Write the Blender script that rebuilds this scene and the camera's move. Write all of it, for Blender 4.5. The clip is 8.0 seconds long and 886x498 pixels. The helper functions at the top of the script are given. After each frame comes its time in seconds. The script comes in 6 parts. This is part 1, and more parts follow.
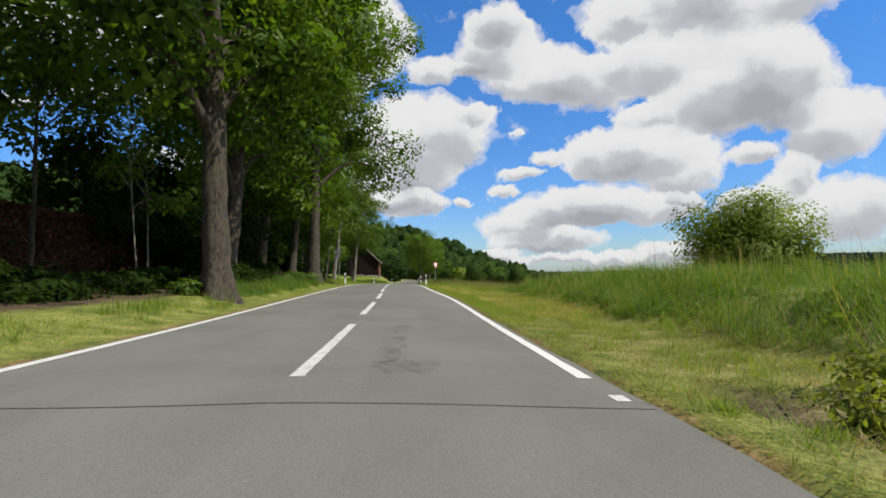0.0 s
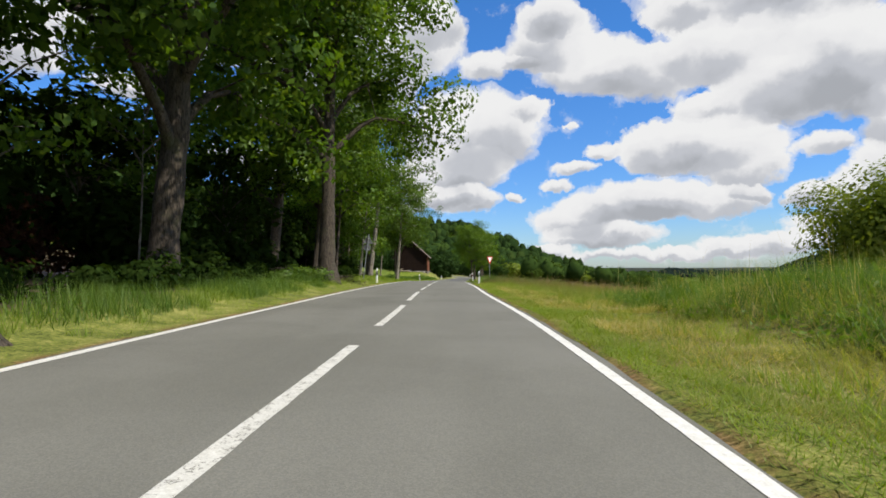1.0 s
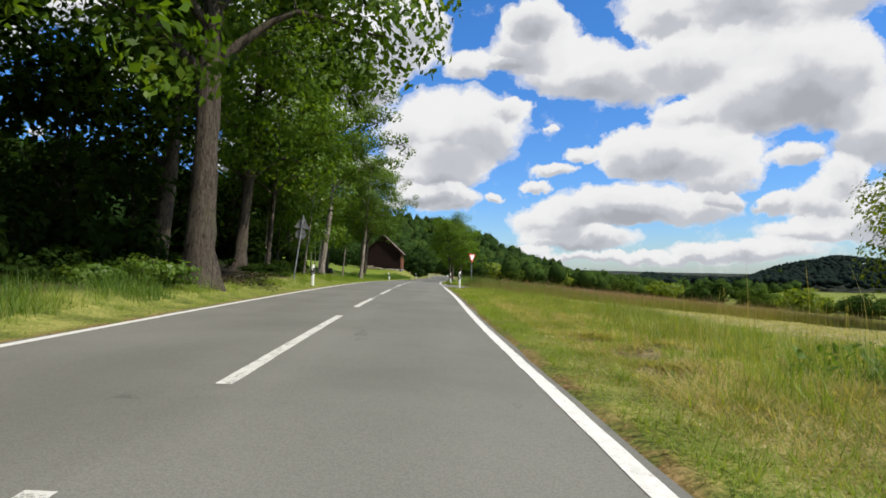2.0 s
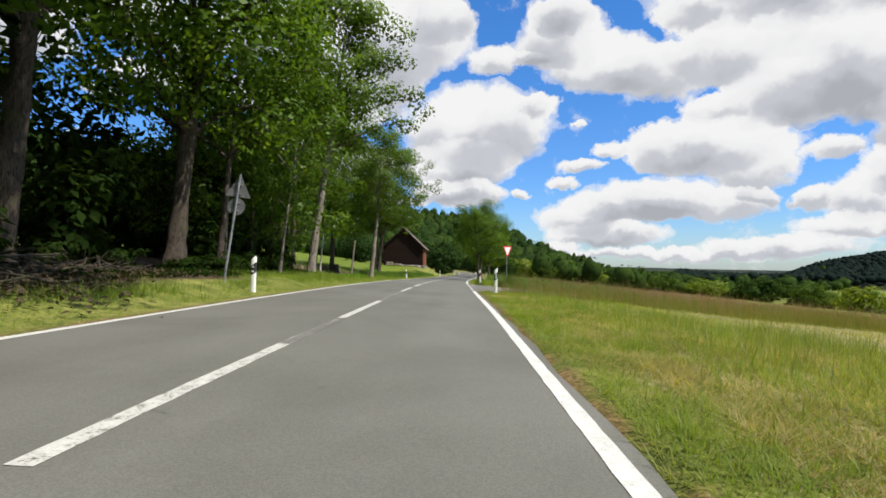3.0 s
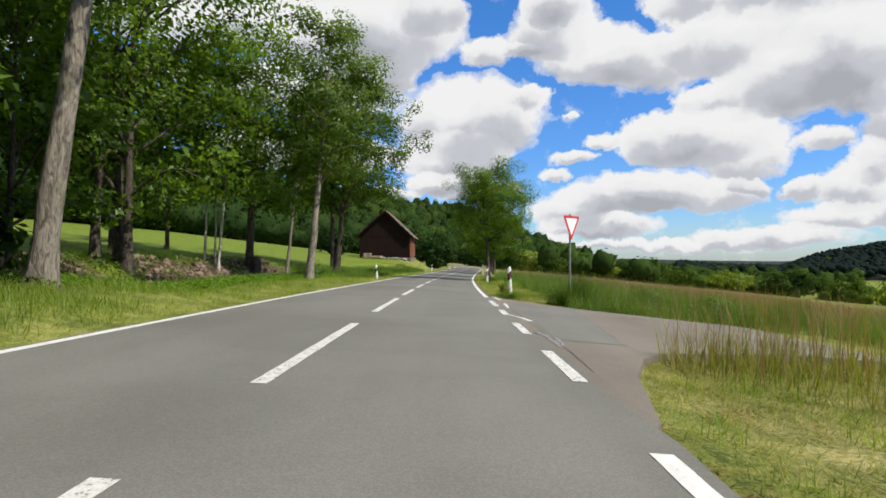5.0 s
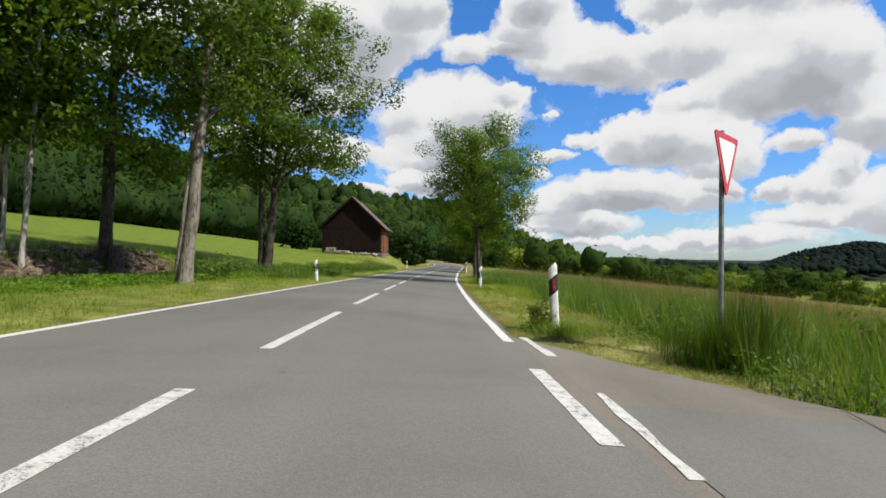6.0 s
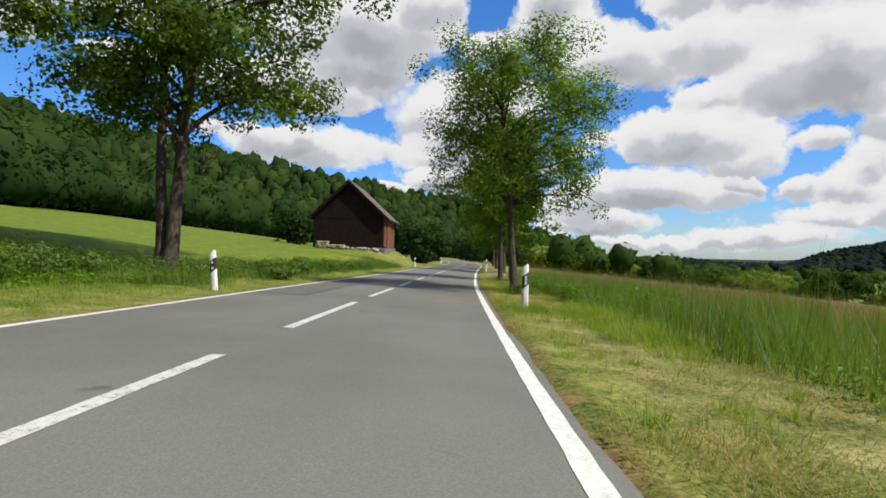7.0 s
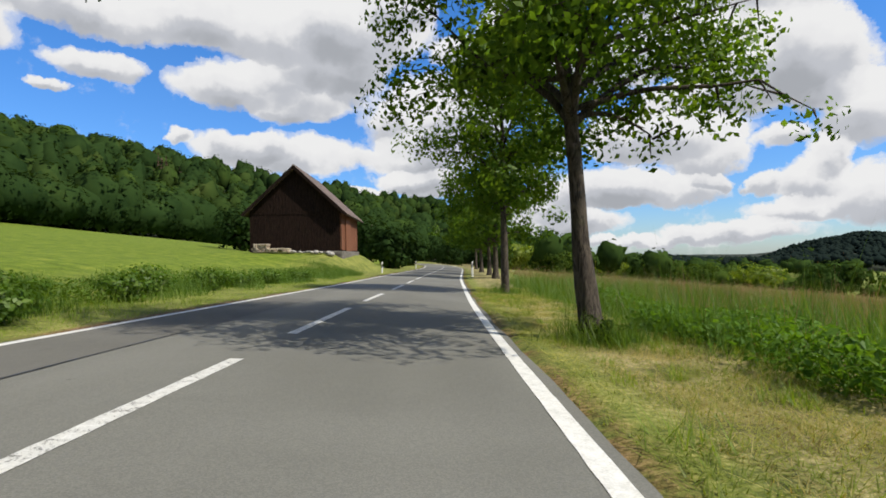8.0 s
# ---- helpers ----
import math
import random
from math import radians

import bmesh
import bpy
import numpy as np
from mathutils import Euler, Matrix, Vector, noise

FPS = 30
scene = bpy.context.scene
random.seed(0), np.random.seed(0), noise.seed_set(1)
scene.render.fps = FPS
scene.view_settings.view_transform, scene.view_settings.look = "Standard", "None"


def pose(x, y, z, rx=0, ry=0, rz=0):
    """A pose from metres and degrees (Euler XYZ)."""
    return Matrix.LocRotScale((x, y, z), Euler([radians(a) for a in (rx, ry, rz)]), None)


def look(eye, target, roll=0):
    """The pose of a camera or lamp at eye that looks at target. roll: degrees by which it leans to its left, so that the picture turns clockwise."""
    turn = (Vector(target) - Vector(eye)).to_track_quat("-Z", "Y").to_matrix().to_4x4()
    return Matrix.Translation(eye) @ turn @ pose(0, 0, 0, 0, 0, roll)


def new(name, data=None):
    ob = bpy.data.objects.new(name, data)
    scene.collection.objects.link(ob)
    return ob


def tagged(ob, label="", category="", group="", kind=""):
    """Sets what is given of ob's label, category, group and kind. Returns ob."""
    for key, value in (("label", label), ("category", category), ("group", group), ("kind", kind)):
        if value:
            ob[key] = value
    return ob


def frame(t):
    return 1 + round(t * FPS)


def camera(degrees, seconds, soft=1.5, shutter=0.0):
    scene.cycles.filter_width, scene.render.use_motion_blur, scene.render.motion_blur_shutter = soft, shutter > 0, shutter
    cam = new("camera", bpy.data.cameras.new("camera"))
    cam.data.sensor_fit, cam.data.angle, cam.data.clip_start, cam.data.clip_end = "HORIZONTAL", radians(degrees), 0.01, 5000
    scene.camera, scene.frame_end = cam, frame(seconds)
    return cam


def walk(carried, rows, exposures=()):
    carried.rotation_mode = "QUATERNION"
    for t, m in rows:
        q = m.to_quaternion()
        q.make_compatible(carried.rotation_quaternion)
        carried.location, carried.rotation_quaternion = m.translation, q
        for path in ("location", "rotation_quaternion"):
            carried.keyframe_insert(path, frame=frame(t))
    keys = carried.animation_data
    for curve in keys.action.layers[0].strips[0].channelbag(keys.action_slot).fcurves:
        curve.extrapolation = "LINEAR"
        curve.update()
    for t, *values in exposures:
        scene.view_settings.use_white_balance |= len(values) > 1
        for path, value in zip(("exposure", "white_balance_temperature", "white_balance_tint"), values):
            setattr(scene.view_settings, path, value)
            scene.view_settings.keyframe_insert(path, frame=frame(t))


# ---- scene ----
cam = camera(78.0, 8.0, soft=1.7)
PATH = [
    (0.0, pose(0.89, 1.91, 0.77, 92.45, 1.23, -3.85)),
    (0.3, pose(1.10, 4.52, 0.78, 92.30, 0.60, -5.00)),
    (0.5, pose(1.22, 6.30, 0.78, 92.17, -0.86, -1.40)),
    (0.7, pose(1.20, 8.14, 0.78, 92.30, -0.20, 3.00)),
    (1.0, pose(1.12, 10.96, 0.79, 92.10, 1.01, 1.55)),
    (1.2, pose(1.02, 13.06, 0.74, 92.15, 0.73, 0.33)),
    (2.3, pose(1.44, 23.38, 0.87, 91.69, -0.67, -0.72)),
    (2.5, pose(1.45, 25.25, 0.82, 91.58, -0.30, 0.20)),
    (2.7, pose(1.45, 27.12, 0.81, 91.68, -0.35, 1.77)),
    (3.0, pose(1.36, 29.86, 0.78, 91.52, -0.54, 1.94)),
    (3.3, pose(1.15, 32.51, 0.76, 91.80, -0.20, 6.50)),
    (3.5, pose(1.03, 34.34, 0.76, 91.73, -0.02, 5.12)),
    (3.7, pose(1.05, 36.29, 0.78, 91.71, 0.74, 4.07)),
    (4.0, pose(0.85, 39.23, 0.77, 91.43, 0.14, 2.45)),
    (4.2, pose(0.87, 40.98, 0.78, 91.23, 0.18, 3.24)),
    (5.3, pose(0.70, 51.51, 0.64, 90.69, -0.35, 0.76)),
    (5.5, pose(0.64, 53.53, 0.59, 90.71, -0.84, 1.83)),
    (5.7, pose(0.81, 55.55, 0.57, 90.38, -0.82, -0.98)),
    (6.0, pose(0.88, 58.57, 0.50, 90.46, -0.65, -0.91)),
    (6.2, pose(0.97, 60.50, 0.45, 90.41, -1.32, -0.17)),
    (6.5, pose(1.00, 63.52, 0.39, 90.45, -0.99, -0.26)),
    (6.7, pose(1.12, 65.52, 0.33, 90.35, -1.30, 0.15)),
    (7.0, pose(1.18, 68.64, 0.26, 90.23, -0.94, 0.82)),
    (7.2, pose(1.19, 70.58, 0.21, 90.39, -1.47, 2.31)),
    (7.5, pose(1.07, 73.59, 0.17, 90.41, -0.68, 3.23)),
    (7.8, pose(1.10, 76.83, 0.10, 90.83, 0.20, 0.32)),
    (8.0, pose(1.19, 78.87, 0.06, 90.63, 0.85, -1.69)),
]
walk(cam, PATH, [(0.0, 0.13), (0.5, 0.17), (1.0, 0.22), (2.5, 0.25), (3.5, 0.33), (4.0, 0.34), (5.5, 0.21), (7.0, 0.19), (8.0, 0.20)])

# ---- sun and sky ----
SUN_DIR = Vector((0.60, -0.28, 0.77)).normalized()
sun_data = bpy.data.lights.new("sun", "SUN")
sun_data.energy, sun_data.angle, sun_data.color = 5.0, radians(0.6), (1.0, 0.94, 0.82)
sun = new("sun", sun_data)
sun.matrix_world = look(SUN_DIR * 200, (0, 0, 0))

world = bpy.data.worlds.new("sky")
scene.world = world
world.use_nodes = True
NT = world.node_tree
NT.nodes.clear()


def wire(tree, node, index, value):
    if isinstance(value, bpy.types.NodeSocket):
        tree.links.new(value, node.inputs[index])
    else:
        node.inputs[index].default_value = value


def calc(tree, op, *args, clamp=False):
    """One arithmetic node."""
    node = tree.nodes.new("ShaderNodeMath")
    node.operation, node.use_clamp = op, clamp
    for i, a in enumerate(args):
        wire(tree, node, i, a)
    return node.outputs[0]


def ramp(tree, fac, stops, ease="EASE"):
    node = tree.nodes.new("ShaderNodeValToRGB")
    node.color_ramp.interpolation = ease
    els = node.color_ramp.elements
    while len(els) < len(stops):
        els.new(0.5)
    for e, (at, col) in zip(els, stops):
        e.position, e.color = at, (*col, 1) if len(col) == 3 else col
    tree.links.new(fac, node.inputs[0])
    return node.outputs[0]


def mix(tree, fac, a, b, kind="MIX"):
    node = tree.nodes.new("ShaderNodeMix")
    node.data_type, node.blend_type = "RGBA", kind
    wire(tree, node, 0, fac)
    for i, v in ((6, a), (7, b)):
        wire(tree, node, i, v if isinstance(v, bpy.types.NodeSocket) else (*v, 1))
    return node.outputs[2]


def noise_tex(tree, vec, scale, detail=4.0, rough=0.55, distort=0.0):
    node = tree.nodes.new("ShaderNodeTexNoise")
    node.inputs["Scale"].default_value = scale
    node.inputs["Detail"].default_value = detail
    node.inputs["Roughness"].default_value = rough
    node.inputs["Distortion"].default_value = distort
    if vec is not None:
        tree.links.new(vec, node.inputs["Vector"])
    return node


# cloud heaps: bearing, height, half width, half height in degrees
HEAP_MIDDLE = [(10.3, 22.4, 4.8, 3.0), (14.7, 19.4, 6.0, 2.8), (19.8, 18.4, 5.1, 2.5), (7.1, 20.5, 1.9, 0.7), (10.3, 24.6, 3.4, 2.0), (24.2, 14.8, 2.6, 1.3)]
HEAP_HIGH = [(25.9, 20.3, 5.6, 3.3), (32.4, 17.7, 6.9, 4.0), (30.2, 15.1, 6.3, 2.6), (22.1, 23.1, 3.0, 1.4), (36.5, 16.0, 4.3, 4.1), (26.0, 24.4, 7.4, 2.6),
            (34.4, 23.7, 7.7, 3.2)]
HEAP_EAST = [(23.2, 11.3, 6.5, 2.8), (27.3, 8.9, 3.6, 2.4), (19.9, 11.0, 3.8, 2.4), (14.9, 11.4, 1.5, 0.8), (18.3, 6.3, 6.7, 2.0), (12.1, 5.0, 4.4, 1.9),
            (23.3, 5.6, 6.2, 1.4), (27.9, 6.3, 2.1, 0.8), (12.4, 9.9, 2.0, 0.7), (10.6, 8.3, 1.8, 0.6), (5.9, 7.0, 0.9, 0.5), (11.8, 13.8, 0.9, 0.3)]
HEAP_RIGHT = [(33.4, 10.1, 2.5, 1.2), (35.1, 6.0, 3.0, 2.0), (31.8, 6.0, 1.1, 1.1), (36.9, 7.9, 2.1, 1.8), (14.6, 3.0, 5.9, 1.2), (29.2, 1.8, 6.4, 1.1),
            (34.5, 3.5, 3.8, 1.2), (19.8, 1.2, 9.6, 0.6), (9.3, 1.7, 1.9, 0.7), (39.9, 11.4, 3.6, 3.0), (40.4, 4.5, 3.8, 2.6)]
HEAP_CENTRE = [(1.5, 14.1, 7.7, 4.0), (7.7, 15.7, 2.1, 1.2), (3.3, 20.5, 2.5, 1.6), (-0.3, 10.3, 5.9, 2.2), (-1.5, 7.5, 3.7, 1.1), (-6.2, 22.9, 7.1, 4.1),
            (-10.9, 19.1, 6.4, 4.2), (-2.6, 24.7, 3.6, 2.5)]
BANK_WEST = [(-29.3, 21.2, 11.4, 1.9), (-15.5, 21.9, 11.8, 2.8), (-30.1, 17.1, 3.9, 1.2), (-34.1, 14.9, 1.6, 0.5), (-18.7, 16.6, 6.0, 2.1), (-12.8, 14.8, 4.4, 1.5),
            (-13.4, 10.4, 7.4, 2.1), (-18.3, 10.9, 4.7, 1.5), (-23.7, 11.5, 1.2, 0.7), (1.0, 7.1, 3.5, 1.3), (-6.7, 6.5, 3.5, 0.6), (-36.7, 11.2, 0.9, 0.4), (-42.2, 18.8, 6.2, 2.3), (-8.8, 19.3, 5.7, 2.6)]
way = NT.nodes.new("ShaderNodeTexCoord").outputs["Generated"]
split = NT.nodes.new("ShaderNodeSeparateXYZ")
NT.links.new(way, split.inputs[0])


def vec_math(op, *args):
    """One vector node; a pair of numbers stands for bearing and height."""
    node = NT.nodes.new("ShaderNodeVectorMath")
    node.operation = op
    for k, a in enumerate(args):
        wire(NT, node, k, a if isinstance(a, bpy.types.NodeSocket) else (a[0], a[1], 0.0))
    return node.outputs["Vector"]


bearing = calc(NT, "MULTIPLY", calc(NT, "ARCTAN2", split.outputs[0], split.outputs[1]), 57.2958)
height = calc(NT, "MULTIPLY", calc(NT, "ARCSINE", split.outputs[2]), 57.2958)
both = NT.nodes.new("ShaderNodeCombineXYZ")
NT.links.new(bearing, both.inputs[0])
NT.links.new(height, both.inputs[1])
place = both.outputs[0]
for scale, detail, amp in ((8.0, 3.0, (3.6, 2.4)), (30.0, 6.0, (2.8, 2.0))):
    wob = noise_tex(NT, way, scale, detail, 0.6)
    place = vec_math("ADD", place, vec_math("MULTIPLY", vec_math("SUBTRACT", wob.outputs["Color"], (0.5, 0.5)), amp))
apart = NT.nodes.new("ShaderNodeSeparateXYZ")
NT.links.new(place, apart.inputs[0])
total, lit = 0.0, 0.0
for az, el, ra, re in HEAP_MIDDLE + HEAP_HIGH + HEAP_EAST + HEAP_RIGHT + HEAP_CENTRE + BANK_WEST:
    dx = calc(NT, "MULTIPLY_ADD", apart.outputs[0], 1 / ra, -az / ra)
    dy = calc(NT, "MULTIPLY_ADD", apart.outputs[1], 1 / re, -el / re)
    wgt = calc(NT, "SUBTRACT", 1.36, calc(NT, "MULTIPLY_ADD", dx, dx, calc(NT, "MULTIPLY", dy, dy)), clamp=True)
    total = calc(NT, "ADD", total, wgt)
    lit = calc(NT, "MULTIPLY_ADD", wgt, dy, lit)
# the sky beyond: scattered clouds of the same kind, away from the heaps above
wide = noise_tex(NT, way, 2.6, 6.0, 0.6)
away = ramp(NT, calc(NT, "ABSOLUTE", calc(NT, "MULTIPLY", bearing, 1 / 180)), [(0.24, (0, 0, 0)), (0.30, (1, 1, 1))], "LINEAR")
above = ramp(NT, calc(NT, "MULTIPLY", height, 1 / 90), [(0.29, (0, 0, 0)), (0.37, (1, 1, 1))], "LINEAR")
out_zone = calc(NT, "MAXIMUM", away, above)
extra = calc(NT, "MULTIPLY", calc(NT, "MULTIPLY", calc(NT, "SUBTRACT", wide.outputs["Fac"], 0.45), 6.0, clamp=True), out_zone)
total = calc(NT, "ADD", total, extra)
fine = noise_tex(NT, way, 22.0, 7.0, 0.62)
total_r = calc(NT, "ADD", total, calc(NT, "MULTIPLY", calc(NT, "SUBTRACT", fine.outputs["Fac"], 0.5), 1.1))
cover = ramp(NT, total_r, [(0.08, (0, 0, 0)), (0.26, (0.45, 0.45, 0.45)), (0.62, (1, 1, 1))])
tilt = calc(NT, "DIVIDE", lit, calc(NT, "ADD", total, 0.3))
puff = noise_tex(NT, way, 11.0, 5.0, 0.5)
shine = calc(NT, "ADD", calc(NT, "MULTIPLY", tilt, 0.50), calc(NT, "MULTIPLY", puff.outputs["Fac"], 0.85))
thick = calc(NT, "MULTIPLY", calc(NT, "SUBTRACT", total_r, 0.9), 0.13)
shine = calc(NT, "SUBTRACT", shine, thick)
cloud_col = ramp(NT, shine, [(0.02, (0.46, 0.48, 0.52)), (0.22, (0.62, 0.64, 0.69)), (0.42, (0.95, 0.95, 0.96)), (0.56, (1.0, 1.0, 1.0))])
sky = NT.nodes.new("ShaderNodeTexSky")
sky.sky_type, sky.sun_disc = "NISHITA", False
sky.sun_elevation, sky.sun_rotation = math.asin(SUN_DIR.z), math.atan2(SUN_DIR.x, SUN_DIR.y)
sky.dust_density, sky.ozone_density, sky.air_density = 0.3, 2.5, 1.0
SKY_STRENGTH = 0.15
tint = ramp(NT, calc(NT, "MULTIPLY", height, 1 / 90), [(0.0, (0.50, 0.62, 0.80)), (0.09, (0.36, 0.60, 0.92)), (0.25, (0.30, 0.66, 1.05))], "LINEAR")
blue = mix(NT, 1.0, sky.outputs[0], tint, "MULTIPLY")
bright = mix(NT, 1.0, cloud_col, (0.74 / SKY_STRENGTH,) * 3, "MULTIPLY")
back = NT.nodes.new("ShaderNodeBackground")
back.inputs[1].default_value = SKY_STRENGTH
NT.links.new(mix(NT, cover, blue, bright), back.inputs[0])
NT.links.new(back.outputs[0], NT.nodes.new("ShaderNodeOutputWorld").inputs[0])


# ---- materials ----
def material(name):
    m = bpy.data.materials.new(name)
    m.use_nodes = True
    tree = m.node_tree
    tree.nodes.clear()
    out = tree.nodes.new("ShaderNodeOutputMaterial")
    return m, tree, out


def coords(tree, kind="Object"):
    return tree.nodes.new("ShaderNodeTexCoord").outputs[kind]


def principled(tree, out, color, rough=0.8, bump=None, strength=0.3, dist=0.02, metal=0.0, spec=0.4):
    node = tree.nodes.new("ShaderNodeBsdfPrincipled")
    wire(tree, node, "Base Color", color if isinstance(color, bpy.types.NodeSocket) else (*color, 1))
    wire(tree, node, "Roughness", rough)
    node.inputs["Metallic"].default_value = metal
    node.inputs["Specular IOR Level"].default_value = spec
    if bump is not None:
        b = tree.nodes.new("ShaderNodeBump")
        b.inputs["Strength"].default_value, b.inputs["Distance"].default_value = strength, dist
        tree.links.new(bump, b.inputs["Height"])
        tree.links.new(b.outputs[0], node.inputs["Normal"])
    tree.links.new(node.outputs[0], out.inputs[0])
    return node


def plain(name, dark, light, scale=6.0, rough=0.7, bump=0.2, metal=0.0, dist=0.01):
    m, t, out = material(name)
    c = coords(t)
    big, small = noise_tex(t, c, scale, 5), noise_tex(t, c, scale * 9, 4)
    f = calc(t, "ADD", calc(t, "MULTIPLY", big.outputs["Fac"], 0.6), calc(t, "MULTIPLY", small.outputs["Fac"], 0.4))
    principled(t, out, ramp(t, f, [(0.41, dark), (0.59, light)]), rough, small.outputs["Fac"], bump, dist, metal)
    return m


def asphalt_material(name, low, high):
    m, t, out = material(name)
    c = coords(t)
    stone = t.nodes.new("ShaderNodeTexVoronoi")
    stone.inputs["Scale"].default_value = 130
    t.links.new(c, stone.inputs["Vector"])
    grain = noise_tex(t, c, 60, 3, 0.7)
    patch = noise_tex(t, c, 0.35, 5, 0.6, 0.4)
    mapped = t.nodes.new("ShaderNodeMapping")
    mapped.inputs["Scale"].default_value = (1.1, 0.06, 1)
    t.links.new(c, mapped.inputs[0])
    track = noise_tex(t, mapped.outputs[0], 1.0, 3, 0.5)
    base = ramp(t, patch.outputs["Fac"], [(0.3, low), (0.7, high)])
    base = mix(t, 0.5, base, ramp(t, track.outputs["Fac"], [(0.35, (0.92, 0.92, 0.92)), (0.65, (1.08, 1.08, 1.08))]), "MULTIPLY")
    base = mix(t, 0.28, base, ramp(t, stone.outputs["Color"], [(0.1, (0.55, 0.55, 0.55)), (0.9, (1.35, 1.33, 1.28))]), "MULTIPLY")
    stain = noise_tex(t, c, 1.3, 6, 0.7, 0.6)
    base = mix(t, ramp(t, stain.outputs["Fac"], [(0.66, (0, 0, 0)), (0.74, (0.55, 0.55, 0.55))]), base, (0.075, 0.072, 0.066))
    h = calc(t, "ADD", calc(t, "MULTIPLY", stone.outputs["Distance"], 0.6), calc(t, "MULTIPLY", grain.outputs["Fac"], 0.6))
    principled(t, out, base, 0.9, h, 0.2, 0.005, spec=0.1)
    return m


def paint_material(name, bare):
    m, t, out = material(name)
    c = coords(t)
    wear, crumbs = noise_tex(t, c, 12, 6, 0.7), noise_tex(t, c, 70, 3, 0.7)
    f = calc(t, "ADD", calc(t, "MULTIPLY", wear.outputs["Fac"], 0.6), calc(t, "MULTIPLY", crumbs.outputs["Fac"], 0.5))
    col = ramp(t, f, [(bare, (0.150, 0.145, 0.128)), (bare + 0.06, (0.52, 0.51, 0.47)), (bare + 0.3, (0.68, 0.67, 0.63))])
    principled(t, out, col, 0.6, crumbs.outputs["Fac"], 0.3, 0.004)
    return m


def leaf_material(name, dark, light, warm, through_col=0.45, gloss=0.012, patch=0.16, each=0.32):
    """Leaves: a matt sheet that also lets light through, each one a little different."""
    m, t, out = material(name)
    geo = t.nodes.new("ShaderNodeNewGeometry")
    c = coords(t)
    big = noise_tex(t, c, patch, 3)
    f = calc(t, "ADD", calc(t, "MULTIPLY", geo.outputs["Random Per Island"], each), calc(t, "MULTIPLY_ADD", big.outputs["Fac"], 1.15 - each, (0.4 - each) * -0.35))
    col = ramp(t, f, [(0.15, dark), (0.6, light), (0.95, warm)], "LINEAR")
    dif, tra, glo = (t.nodes.new("ShaderNodeBsdf" + k) for k in ("Diffuse", "Translucent", "Glossy"))
    t.links.new(col, dif.inputs[0])
    t.links.new(mix(t, 1.0, col, (1.9, 1.8, 0.6), "MULTIPLY"), tra.inputs[0])
    glo.inputs[0].default_value, glo.inputs[1].default_value = (1, 1, 1, 1), 0.5
    a, b = t.nodes.new("ShaderNodeMixShader"), t.nodes.new("ShaderNodeMixShader")
    a.inputs[0].default_value, b.inputs[0].default_value = through_col, gloss
    t.links.new(dif.outputs[0], a.inputs[1])
    t.links.new(tra.outputs[0], a.inputs[2])
    t.links.new(a.outputs[0], b.inputs[1])
    t.links.new(glo.outputs[0], b.inputs[2])
    t.links.new(b.outputs[0], out.inputs[0])
    return m


def bark_material(name, dark, light, scale=1.0, mossy=0.5, spec=0.25):
    m, t, out = material(name)
    c = coords(t)
    mp = t.nodes.new("ShaderNodeMapping")
    mp.inputs["Scale"].default_value = (9 * scale, 9 * scale, 2.2 * scale)
    t.links.new(c, mp.inputs[0])
    ridge = noise_tex(t, mp.outputs[0], 2.0, 6, 0.65, 1.2)
    moss = noise_tex(t, c, 1.6, 5, 0.65)
    col = ramp(t, ridge.outputs["Fac"], [(0.33, dark), (0.62, light)])
    col = mix(t, ramp(t, moss.outputs["Fac"], [(0.5, (0, 0, 0)), (0.68, (mossy, mossy, mossy))]), col, (0.07, 0.075, 0.03))
    principled(t, out, col, 0.9, ridge.outputs["Fac"], 0.9, 0.05, spec=spec)
    return m


